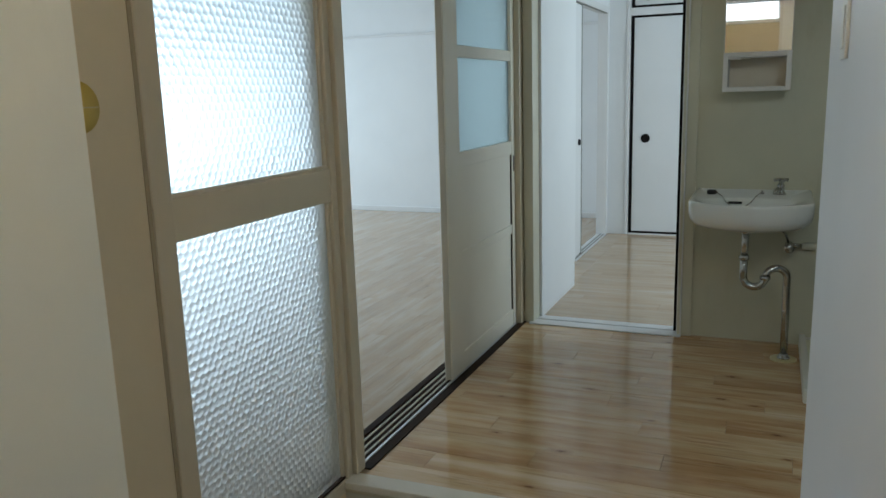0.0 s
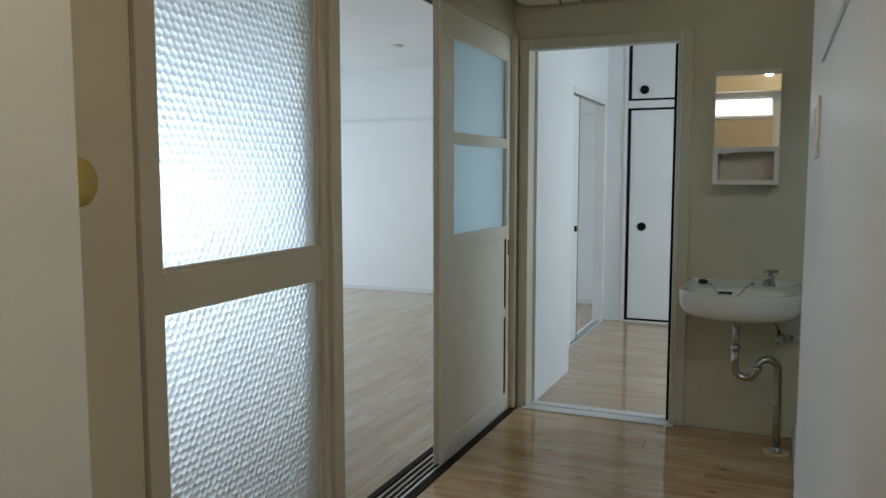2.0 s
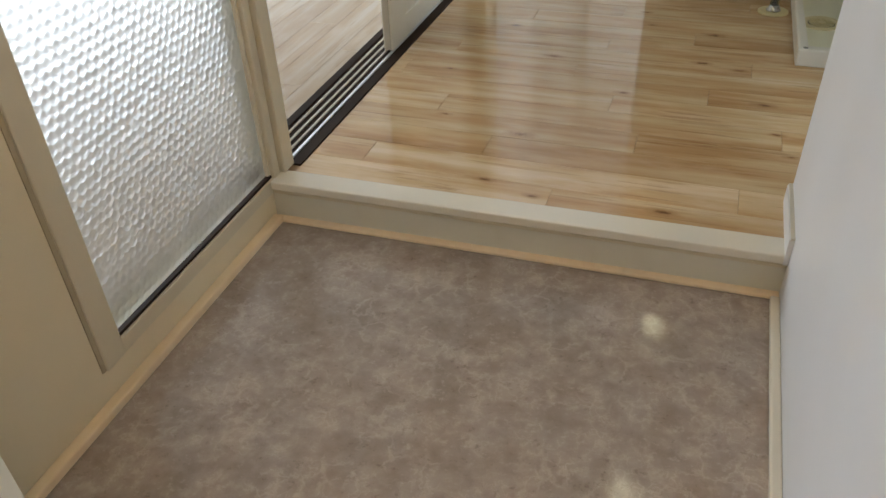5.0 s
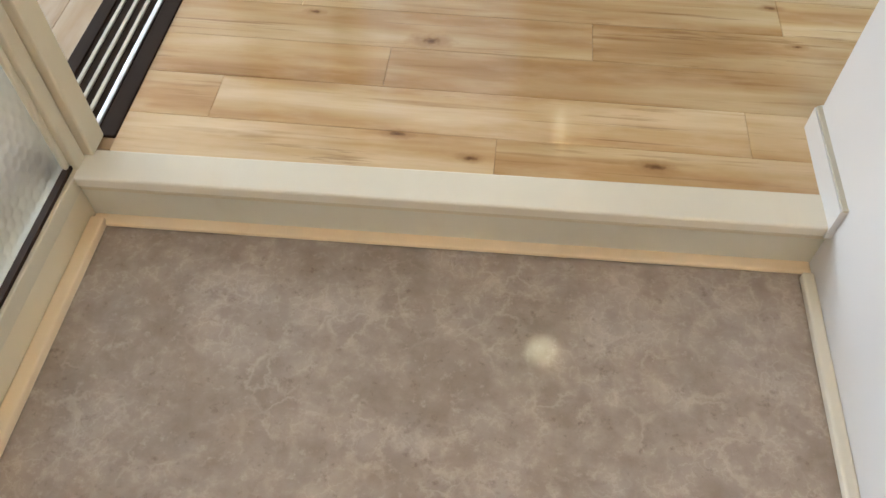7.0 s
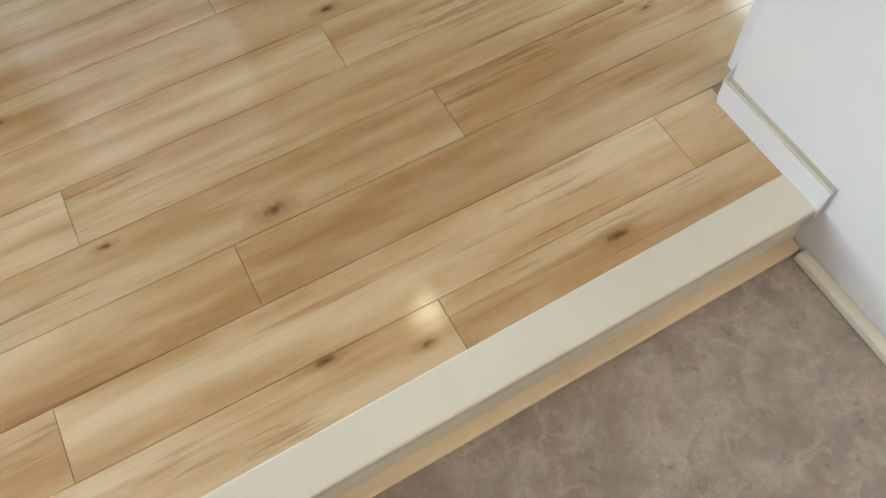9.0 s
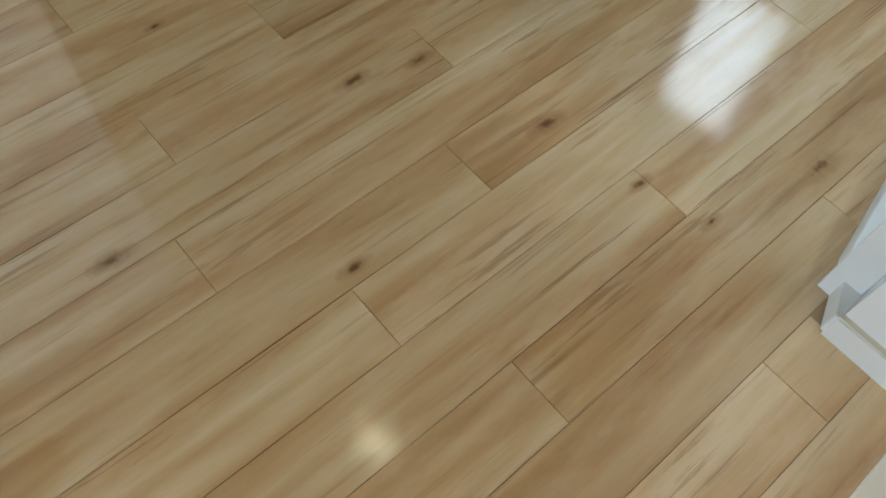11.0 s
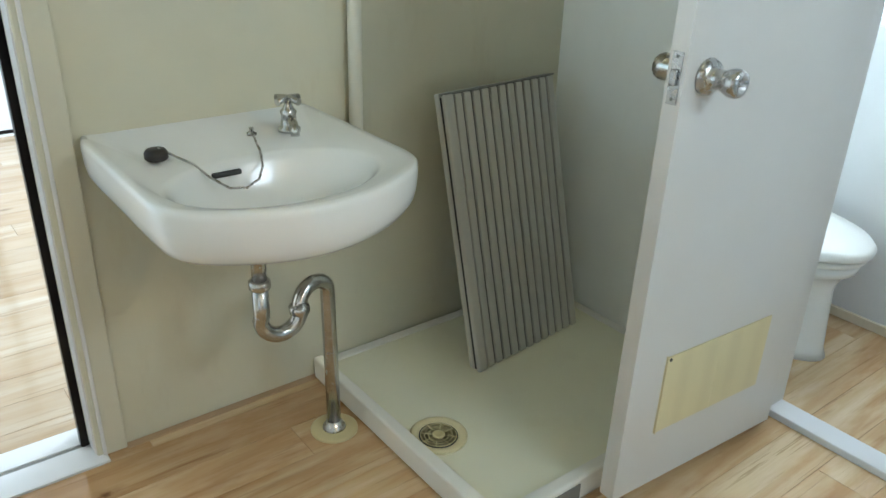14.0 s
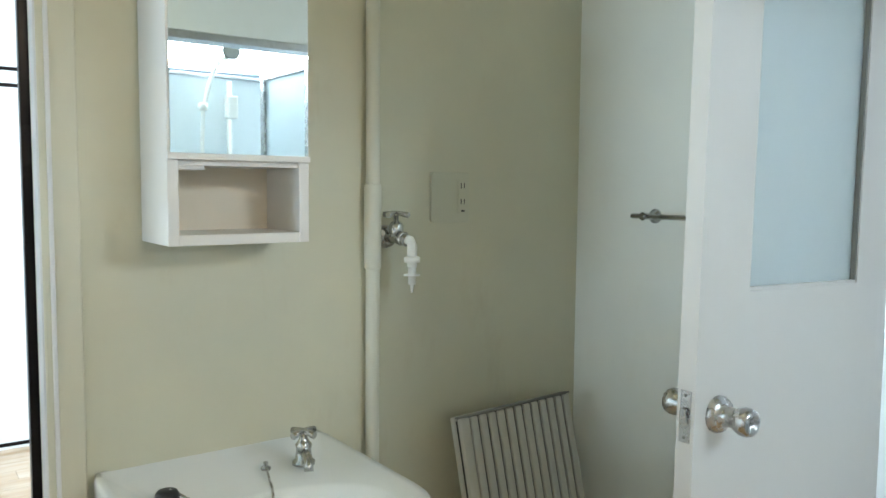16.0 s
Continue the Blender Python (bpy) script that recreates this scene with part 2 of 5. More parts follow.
M_DOORW = painted("off_white_door_paint", (0.67, 0.645, 0.61), 0.34, 0.04, 0.05, 0.06)
M_CERAMIC = painted("white_ceramic", (0.80, 0.81, 0.79), 0.24, 0.02, 0.0, 0.0, 40, 0.4)
M_PAN = painted("ivory_plastic_pan", (0.86, 0.84, 0.66), 0.32, 0.05, 0.03, 0.18)
M_PANRIM = painted("pale_plastic_rim", (0.84, 0.82, 0.75), 0.32, 0.04, 0.02, 0.08)
M_VENT = painted("yellowed_plastic", (0.72, 0.63, 0.38), 0.5, 0.08, 0.1, 0.3, 420)
_nt = M_VENT.node_tree
_p = _nt.nodes["Principled BSDF"]
_vo = node(_nt, "ShaderNodeTexVoronoi", Scale=240.0, Randomness=0.15)
_nt.links.new(coords(_nt), _vo.inputs["Vector"])
_src = _p.inputs["Base Color"].links[0].from_socket
_nt.links.new(mixc(_nt, _src, (0.42, 0.34, 0.18), ramp(_nt, _vo.outputs["Distance"], [(0.18, (0.55,) * 3), (0.36, (0, 0, 0))])), _p.inputs["Base Color"])
M_RING = painted("yellowed_ring", (0.66, 0.56, 0.30), 0.4, 0.08, 0.05, 0.2)
M_PIPEW = painted("painted_pipe", (0.71, 0.69, 0.58), 0.36, 0.05, 0.04, 0.15)
M_BLACK = painted("black_lacquer", (0.012, 0.010, 0.010), 0.25, 0.2, 0.02)
M_BROWN = painted("dark_brown_strip", (0.03, 0.017, 0.011), 0.6, 0.2, 0.03)
for _m in (M_BROWN, M_BLACK):
    _m.node_tree.nodes["Principled BSDF"].inputs["Specular IOR Level"].default_value = 0.08
M_RAILW = painted("worn_rail_paint", (0.60, 0.56, 0.47), 0.4, 0.08, 0.05, 0.3)
M_FUSUMA = painted("fusuma_paper", (0.74, 0.745, 0.75), 0.7, 0.03, 0.3, 0.0, 320)
M_PLASTIC = painted("white_plastic", (0.80, 0.79, 0.74), 0.35, 0.03, 0.02)
M_OUTLET = painted("grey_ivory_plate", (0.58, 0.57, 0.45), 0.35, 0.03, 0.02)
M_RUBBER = painted("black_rubber", (0.02, 0.02, 0.02), 0.5, 0.1, 0.02)
M_STICK = painted("yellow_sticker", (0.70, 0.52, 0.12), 0.45, 0.12, 0.04)
M_SLAT = painted("aluminium_grey_slat", (0.52, 0.51, 0.455), 0.42, 0.06, 0.04)
M_SLATGAP = painted("dark_slat_groove", (0.13, 0.13, 0.12), 0.6, 0.1, 0.02)
M_CABIN = painted("cabinet_pale_wood", (0.78, 0.70, 0.56), 0.5, 0.08, 0.05, 0.2)
M_CABINET = painted("cabinet_white", (0.76, 0.73, 0.69), 0.38, 0.04, 0.03, 0.08)
M_ENTR = painted("beige_steel_door", (0.60, 0.53, 0.39), 0.4, 0.05, 0.04)
M_BATH = painted("pale_blue_bath_panel", (0.74, 0.80, 0.82), 0.3, 0.04, 0.02)
M_GREY = painted("grey_rubber_hatch", (0.22, 0.22, 0.20), 0.6, 0.1, 0.08)
M_GROUND = painted("balcony_concrete", (0.36, 0.35, 0.33), 0.8, 0.15, 0.3, 0.2, 60)
M_CHROME = metal("chrome", (0.53, 0.525, 0.505), 0.22)
M_STEEL = metal("brushed_steel", (0.50, 0.49, 0.475), 0.26)
M_ALU = metal("aluminium", (0.72, 0.73, 0.74), 0.36)
M_MIRROR, _nt, _p = mat("mirror")
_p.inputs["Metallic"].default_value, _p.inputs["Roughness"].default_value = 1.0, 0.015
_p.inputs["Base Color"].default_value = (0.88, 0.91, 0.90, 1)


def glass_material(name, color, rough, cell=0.0, strength=0.0):
    m, nt, p = mat(name)
    p.inputs["Base Color"].default_value = (*color, 1)
    p.inputs["Transmission Weight"].default_value = 1.0
    p.inputs["Roughness"].default_value = rough
    p.inputs["IOR"].default_value = 1.45
    if cell:
        n = noise_tex(nt, coords(nt), 150, 2)
        bump(nt, p, n, strength, 0.002)
        p.inputs["Coat Weight"].default_value = 0.35
        p.inputs["Coat Roughness"].default_value = 0.05
    else:
        n = noise_tex(nt, coords(nt), 240, 2)
        bump(nt, p, n, 0.15, 0.002)
    return m


M_PEBBLE = glass_material("hammered_glass", (0.90, 0.95, 1.0), 0.33, 0.0235, 0.0)
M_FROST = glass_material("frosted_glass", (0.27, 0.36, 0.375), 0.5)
M_FROSTD = glass_material("frosted_door_glass", (0.95, 0.98, 0.98), 0.5)
M_DOORPANE = glass_material("frosted_toilet_door_glass", (0.80, 0.88, 0.90), 0.5)
M_DOORPANE.node_tree.nodes["Principled BSDF"].inputs["Transmission Weight"].default_value = 0.5
M_BULB, _nt, _p = mat("lit_globe")
_p.inputs["Emission Color"].default_value = (0.98, 1.0, 0.68, 1)
_p.inputs["Emission Strength"].default_value = 11.5

M_BULB2, _nt, _p = mat("lit_warm_globe")
_p.inputs["Emission Color"].default_value = (1.0, 0.80, 0.56, 1)
_p.inputs["Emission Strength"].default_value = 230.0

# ---- building helpers ----
ORG = {}


def bm_box(bm, x0, x1, y0, y1, z0, z1):
    vs = [bm.verts.new(c) for c in ((x0, y0, z0), (x1, y0, z0), (x1, y1, z0), (x0, y1, z0),
                                    (x0, y0, z1), (x1, y0, z1), (x1, y1, z1), (x0, y1, z1))]
    for f in ((3, 2, 1, 0), (4, 5, 6, 7), (0, 1, 5, 4), (1, 2, 6, 5), (2, 3, 7, 6), (3, 0, 4, 7)):
        bm.faces.new([vs[i] for i in f])
    return vs


def box(x0, x1, y0, y1, z0, z1, bevel=0.0, seg=2):
    bm = bmesh.new()
    bm_box(bm, x0, x1, y0, y1, z0, z1)
    if bevel:
        bmesh.ops.bevel(bm, geom=bm.edges[:], offset=bevel, segments=seg, profile=0.5, affect="EDGES")
    return bm


def boxes(*bs):
    bm = bmesh.new()
    for b in bs:
        bm_box(bm, *b)
    return bm


def prism(pts, z0, z1, bevel=0.0):
    """A flat outline (x, y), counter-clockwise, raised from z0 to z1."""
    bm = bmesh.new()
    lo = [bm.verts.new((x, y, z0)) for x, y in pts]
    hi = [bm.verts.new((x, y, z1)) for x, y in pts]
    n = len(pts)
    bm.faces.new(lo[::-1])
    bm.faces.new(hi)
    for i in range(n):
        bm.faces.new((lo[i], lo[(i + 1) % n], hi[(i + 1) % n], hi[i]))
    if bevel:
        bmesh.ops.bevel(bm, geom=[e for e in bm.edges], offset=bevel, segments=2, profile=0.5, affect="EDGES")
    return bm


def rings_mesh(rings, cap0=True, cap1=True):
    bm = bmesh.new()
    vs = [[bm.verts.new(p) for p in r] for r in rings]
    n = len(vs[0])
    for a, b in zip(vs, vs[1:]):
        for i in range(n):
            bm.faces.new((a[i], a[(i + 1) % n], b[(i + 1) % n], b[i]))
    if cap0:
        bm.faces.new(vs[0][::-1])
    if cap1:
        bm.faces.new(vs[-1])
    for f in bm.faces:
        f.smooth = True
    return bm


def tube(points, r, n=16, radii=None):
    """A round pipe along a polyline; points should be close together at bends."""
    P = [Vector(p) for p in points]
    rings = []
    up = Vector((0, 0, 1))
    t0 = (P[1] - P[0]).normalized()
    side = t0.cross(up)
    if side.length < 0.1:
        side = t0.cross(Vector((0, 1, 0)))
    side.normalize()
    for i, p in enumerate(P):
        a, b = P[max(0, i - 1)], P[min(len(P) - 1, i + 1)]
        t = (b - a).normalized()
        side = (side - t * side.dot(t)).normalized()
        nrm = t.cross(side)
        rr = radii[i] if radii else r
        rings.append([p + rr * (math.cos(u) * side + math.sin(u) * nrm) for u in (2 * math.pi * k / n for k in range(n))])
    bm = rings_mesh(rings)
    bmesh.ops.recalc_face_normals(bm, faces=bm.faces)
    for f in bm.faces:
        f.smooth = len(f.verts) == 4
    return bm


def lathe(profile, at=(0, 0, 0), axis="z", n=28):
    """A turned piece: (radius, height) pairs along an axis."""
    rings = []
    for r, h in profile:
        ring = []
        for k in range(n):
            u = 2 * math.pi * k / n
            a, b = r * math.cos(u), r * math.sin(u)
            c = {"z": (a, b, h), "y": (a, h, -b), "x": (h, a, b)}[axis]
            ring.append((c[0] + at[0], c[1] + at[1], c[2] + at[2]))
        rings.append(ring)
    bm = rings_mesh(rings)
    bmesh.ops.recalc_face_normals(bm, faces=bm.faces)
    return bm


def arc(c, r, a0, a1, plane, n=10):
    """Points on an arc in the plane 'xz', 'yz' or 'xy', degrees."""
    out = []
    for k in range(n + 1):
        a = radians(a0 + (a1 - a0) * k / n)
        u, v = r * math.cos(a), r * math.sin(a)
        out.append({"xz": (c[0] + u, c[1], c[2] + v), "yz": (c[0], c[1] + u, c[2] + v), "xy": (c[0] + u, c[1] + v, c[2])}[plane])
    return out


def thing(name, at, label, category, group="", kind=""):
    ob = new(name)
    ob.empty_display_size = 0.05
    ob.location = at
    ORG[ob.name] = Vector(at)
    return tagged(ob, label, category, group, kind)


def part(name, bm, material, parent=None, label=""):
    """Links a bmesh, given in the place's own coordinates, as one mesh under a thing or a part."""
    org = ORG.get(parent.name, Vector()) if parent else Vector()
    if org.length:
        bmesh.ops.translate(bm, vec=-org, verts=bm.verts)
    me = bpy.data.meshes.new(name)
    bm.to_mesh(me)
    bm.free()
    me.materials.append(material)
    ob = new(name, me)
    if parent:
        ob.parent = parent
        ORG[ob.name] = org
    return tagged(ob, label) if label else ob


def structure(name, bm, material, label, category):
    return tagged(part(name, bm, material), label, category, kind="structure")


# ---- the shell ----
XR = 1.35      # right wall of the entrance and hall
YF = 1.88      # far wall of the hall
ZG = -0.12     # entrance floor
ZC = 2.19      # hall ceiling
XA = 2.215     # wall of the laundry niche and toilet
TB = 0.10      # wall thickness

# floors
structure("entrance_floor", box(-0.02, XR + 0.02, -2.6, 0.0, ZG - 0.05, ZG), M_STONE,
          "grey-brown marbled vinyl sheet on the sunken entrance floor", "floor")
FLOOR = structure("floor", boxes((-0.13, 2.32, 0.055, 2.02, -0.1, -0.002), (2.3, 2.9, 0.3, 1.85, -0.1, -0.002),
                                 (-0.1, 2.75, 2.02, 4.6, -0.1, -0.002)), M_JOINT,
                  "glossy maple-print vinyl plank floor of the hall", "floor")
BIGFLOOR = structure("floor_big_room", box(-4.3, -0.13, -1.2, 5.36, -0.1, -0.002), M_JOINT,
                     "maple-print plank floor of the large room, glare put into its colour", "floor")

# far wall with its doorway
DX0, DX1, DZ = 0.085, 0.825, 1.88
structure("wall_north", boxes((-0.1, DX0 - 0.05, YF, YF + TB, 0, 2.4), (DX1 + 0.05, 2.32, YF, YF + TB, 0, 2.4),
                              (DX0 - 0.05, DX1 + 0.05, YF, YF + TB, DZ + 0.045, 2.4)), M_GREEN,
          "cream-green painted hall wall behind the basin", "wall")
structure("wall_east_niche", boxes((XA, XA + 0.09, 1.07, YF, 0, 2.4)), M_NICHE,
          "pale grey painted side wall of the laundry niche", "wall")
structure("wall_east_entrance", boxes((XR, XR + 0.09, -2.6, 0.1, ZG, 2.4), (XR, XR + 0.06, 0.1, 0.243, ZG, 2.4)), M_ENTWALL,
          "white painted wall along the entrance", "wall")
structure("wall_toilet_door_head", boxes((XA, XA + 0.09, 0.33, 1.07, 1.9, 2.4), (XA, XA + 0.09, 0.25, 0.36, 0, 2.4)), M_GREYWALL,
          "painted wall round the toilet doorway", "wall")
structure("wall_west_hall_head", boxes((-0.12, 0.0, 0.0, YF, 1.975, 2.4)), M_GREEN,
          "cream-green wall above the sliding doors", "wall")
structure("wall_west_entrance", boxes((-0.12, 0.0, -1.35, -0.75, ZG, 2.4), (-0.12, 0.0, -0.75, 0.0, 1.95, 2.4),
                                      (-0.12, 0.0, -0.75, 0.0, ZG, -0.035)), M_PANEL,
          "cream painted panel wall beside the glass partition", "wall")
structure("wall_west_pillar", boxes((-0.12, 0.329, -1.43, -1.2, ZG, 2.4)), M_PILLAR, "off-white painted wall pillar in the entrance", "wall")
structure("wall_west_back", boxes((-0.12, 0.319, -2.6, -1.440, ZG, 2.4)), M_CREAM, "cream wall beside the entrance door", "wall")
structure("brown_edge_strip", box(0.2, 0.322, -1.440, -1.43, ZG, 2.19, 0.004), M_BROWN, "dark brown vertical edge strip in the entrance", "trim")
structure("wall_south", boxes((-0.12, 0.4, -2.7, -2.6, ZG, 2.4), (1.24, 1.45, -2.7, -2.6, ZG, 2.4), (0.4, 1.24, -2.7, -2.6, 1.97, 2.4)), M_WHITEWALL,
          "white wall round the entrance door", "wall")
structure("ceiling", boxes((-0.12, 2.32, -2.7, YF, ZC, ZC + 0.06)), M_CEIL, "yellowed painted hall ceiling", "ceiling")

# step between entrance and hall
step = thing("entrance_step", (0.675, 0.03, ZG), "ivory entrance step with a rounded nosing", "step", kind="structure")
STEP = lambda a, b, z0, z1, bev=0.0: prism([(0.0, a - 0.026), (XR, a), (XR, b), (0.0, b - 0.03)], z0, z1, bev)
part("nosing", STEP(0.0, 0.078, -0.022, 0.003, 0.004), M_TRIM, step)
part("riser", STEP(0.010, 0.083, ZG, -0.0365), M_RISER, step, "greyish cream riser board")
# brown strip that paints the thin shadow line below the nosing
part("groove", STEP(0.011, 0.05, -0.0245, -0.022), M_GROOVE, step, "joint under the nosing, its shadow line painted brown")
part("lower_lip", STEP(0.005, 0.05, -0.036, -0.0245, 0.003), M_CREAM, step)
part("skirting", STEP(-0.014, 0.018, ZG, ZG + 0.011, 0.005), M_YEL, step, "yellowed sealing strip at the foot")
structure("baseboard_west", box(0.0, 0.028, -1.2, -0.03, ZG, ZG + 0.022, 0.004), M_YEL, "yellowed strip at the foot of the glass partition wall", "baseboard")
structure("baseboard_east_low", box(XR - 0.022, XR, -2.6, -0.02, ZG, ZG + 0.02, 0.004), M_TRIM, "ivory strip at the foot of the white wall", "baseboard")
structure("baseboard_east", boxes((XR - 0.012, XR, -0.004, 0.246, -0.02, 0.052)), M_WHITE, "short white baseboard at the wall end", "baseboard")
structure("baseboard_edge", boxes((XR - 0.009, XR, -0.004, 0.246, 0.052, 0.056)), M_RAILW, "grey top edge of the short baseboard", "baseboard")


structure("floor_upstand", box(DX1 + 0.065, 1.39, YF - 0.02, YF, -0.002, 0.004, 0.002), M_JOINT, "brown sealed floor edge along the hall wall", "trim")


# ---- glass partition beside the step ----
def hammered_pane(y0, y1, z0, z1, xb, xf, cell=0.0235, rise=0.0023, step=0.0030):
    """A glass pane with a flat back at xb and a front of shallow round domes at xf."""
    rng = np.random.default_rng(7 + int(z0 * 100))
    ny, nz = int((y1 - y0) / step), int((z1 - z0) / step)
    Y, Z = np.meshgrid(np.linspace(y0, y1, ny), np.linspace(z0, z1, nz), indexing="ij")
    cols, rows = int((y1 - y0) / cell) + 4, int((z1 - z0) / (cell * 0.87)) + 4
    jit = rng.normal(0, cell * 0.055, (cols, rows, 2))
    ci, ri = np.meshgrid(np.arange(cols), np.arange(rows), indexing="ij")
    cy = y0 + (ci - 1.5 + 0.5 * (ri % 2)) * cell + jit[..., 0]
    cz = z0 + (ri - 1.5) * cell * 0.87 + jit[..., 1]
    d2 = np.full(Y.shape, 1e9)
    for a, b in zip(cy.ravel(), cz.ravel()):
        ia, ib = int((a - y0) / step), int((b - z0) / step)
        u = slice(max(0, ia - 7), max(0, ia + 9))
        v = slice(max(0, ib - 7), max(0, ib + 9))
        d2[u, v] = np.minimum(d2[u, v], (Y[u, v] - a) ** 2 + (Z[u, v] - b) ** 2)
    h = rise * (1 - np.minimum(d2 / (cell * 0.56) ** 2, 1.2))
    X = xf + h
    verts = [(float(x), float(y), float(z)) for x, y, z in zip(X.ravel(), Y.ravel(), Z.ravel())]
    faces = [(i * nz + k, (i + 1) * nz + k, (i + 1) * nz + k + 1, i * nz + k + 1) for i in range(ny - 1) for k in range(nz - 1)]
    n = len(verts)
    verts += [(xb, y0, z0), (xb, y1, z0), (xb, y1, z1), (xb, y0, z1)]
    faces += [(n, n + 3, n + 2, n + 1)]
    me = bpy.data.meshes.new("tmp")
    me.from_pydata(verts, [], faces)
    bm = bmesh.new()
    bm.from_mesh(me)
    bpy.data.meshes.remove(me)
    for f in bm.faces:
        f.smooth = True
    return bm


def glass_partition():
    g = thing("glass_partition", (0.0, -0.34, -0.03), "cream wooden partition with two hammered glass panes", "partition")
    part("stile", box(-0.035, 0.006, -0.745, -0.683, -0.035, 1.95, 0.004), M_CREAM, g)
    part("stile", box(-0.035, 0.006, -0.005, 0.028, -0.035, 1.95, 0.004), M_CREAM, g)
    part("bottom_rail", box(-0.035, 0.004, -0.683, -0.005, -0.035, 0.004, 0.003), M_CREAM, g)
    part("middle_rail", box(-0.035, 0.004, -0.683, -0.005, 0.915, 1.016, 0.004), M_CREAM, g)
    part("top_rail", box(-0.035, 0.004, -0.683, -0.005, 1.88, 1.95, 0.004), M_CREAM, g)
    for z0, z1 in ((0.004, 0.915), (1.016, 1.88)):
        o = part("pane", hammered_pane(-0.683, -0.005, z0, z1, -0.024, -0.0205), M_PEBBLE, g, "hammered glass pane")
        o.visible_shadow = False
        part("glazing_bead", box(-0.017, -0.004, -0.683, -0.005, z0, z0 + 0.008), M_BROWN if z0 < 0.5 else M_CREAM, o)
        part("glazing_bead", box(-0.017, -0.006, -0.017, -0.005, z0 + 0.008, z1, 0.003), M_CREAM, o)
    part("groove", box(0.0, 0.003, -0.757, -0.746, -0.03, 1.95), M_GROOVE, g)


glass_partition()
structure("door_post", box(-0.12, 0.022, 0.03, 0.085, 0.003, 1.975, 0.004), M_CREAM, "cream door post at the step", "trim")
structure("door_jamb", box(-0.12, 0.03, YF - 0.055, YF, 0.0, 1.975, 0.004), M_CREAM, "cream jamb where the sliding doors meet the wall", "trim")


# ---- sliding door to the big room ----
def sliding_door():
    X0, X1 = -0.035, 0.0
    y0, y1 = 0.915, 1.83
    d = thing("sliding_door", (0, 1.37, 0.006), "cream sliding door with two frosted panes over recessed panels", "sliding door")
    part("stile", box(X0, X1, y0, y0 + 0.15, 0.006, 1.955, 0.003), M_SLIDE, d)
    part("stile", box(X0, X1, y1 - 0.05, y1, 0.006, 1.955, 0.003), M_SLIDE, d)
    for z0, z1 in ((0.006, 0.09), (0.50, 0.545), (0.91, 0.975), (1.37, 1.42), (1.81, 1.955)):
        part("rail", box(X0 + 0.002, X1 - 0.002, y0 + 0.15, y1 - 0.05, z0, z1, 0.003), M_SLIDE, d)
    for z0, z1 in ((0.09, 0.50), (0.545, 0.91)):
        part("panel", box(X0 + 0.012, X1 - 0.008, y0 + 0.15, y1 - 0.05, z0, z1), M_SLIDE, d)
        part("panel_groove", box(X1 - 0.0075, X1 - 0.004, y1 - 0.062, y1 - 0.051, z0 + 0.005, z1 - 0.005), M_BROWN, d)
    for z0, z1 in ((0.975, 1.37), (1.42, 1.81)):
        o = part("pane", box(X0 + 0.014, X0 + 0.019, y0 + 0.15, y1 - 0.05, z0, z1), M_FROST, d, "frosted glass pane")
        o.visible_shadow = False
    part("finger_pull", box(X1 - 0.002, X1 + 0.002, y1 - 0.032, y1 - 0.018, 0.82, 0.90, 0.002), M_BROWN, d, "dark recessed finger pull")
    part("edge_strip", box(X0 + 0.006, X1 - 0.006, y0 - 0.004, y0, 0.01, 1.95), M_RAILW, d)


sliding_door()
# track on the floor: dark edge, worn rails, dark edge
trk = thing("floor_track", (-0.04, 0.98, -0.005), "worn floor track with dark edges for sliding doors", "track", kind="structure")
part("edge_strip", box(0.008, 0.042, 0.083, YF, -0.02, 0.004, 0.002), M_BROWN, trk)
part("edge_strip", box(-0.13, -0.1, 0.085, YF, -0.02, 0.004, 0.002), M_BROWN, trk)
part("base", box(-0.1, 0.008, 0.085, YF, -0.03, 0.0), M_BROWN, trk)
for xa in (-0.088, -0.06, -0.034):
    part("rail", box(xa, xa + 0.008, 0.085, YF, 0.0, 0.0045, 0.001), M_RAILW, trk)
part("rail", box(-0.009, 0.002, 0.085, YF, 0.0, 0.005, 0.002), M_ALU, trk, "bright aluminium rail")
head = thing("head_track", (-0.05, 0.98, 1.955), "cream head track with dark grooves above the sliding doors", "track", kind="structure")
part("beam", box(-0.12, 0.004, 0.03, YF, 1.962, 1.975), M_CREAM, head)
part("lip", box(0.004, 0.016, 0.03, YF, 1.935, 1.985, 0.003), M_CREAM, head)
for xa in (-0.1, -0.05):
    part("groove", box(xa, xa + 0.018, 0.03, YF, 1.957, 1.963), M_BROWN, head)

# ---- doorway to the back room ----
fr = thing("doorway_frame", (0.455, YF, 0), "cream doorway frame with a white sill", "door frame", kind="structure")
part("jamb", box(DX0 - 0.05, DX0, YF - 0.014, YF + TB + 0.01, 0, DZ + 0.045, 0.003), M_CASING, fr)
part("jamb", box(DX1, DX1 + 0.066, YF - 0.014, YF + TB + 0.01, 0, DZ + 0.045, 0.003), M_CASING, fr)
part("jamb_lip", box(DX1 + 0.012, DX1 + 0.02, YF - 0.02, YF - 0.012, 0, DZ + 0.02, 0.002), M_WHITE, fr)
part("jamb_lip", box(DX1 - 0.004, DX1 + 0.001, YF - 0.010, YF + 0.03, 0.01, DZ, 0.001), M_WHITE, fr)
part("head", box(DX0, DX1, YF - 0.014, YF + TB + 0.01, DZ, DZ + 0.045, 0.003), M_CASING, fr)
part("head_lip", box(DX0, DX1, YF - 0.008, YF + 0.02, DZ - 0.012, DZ, 0.002), M_WHITE, fr)
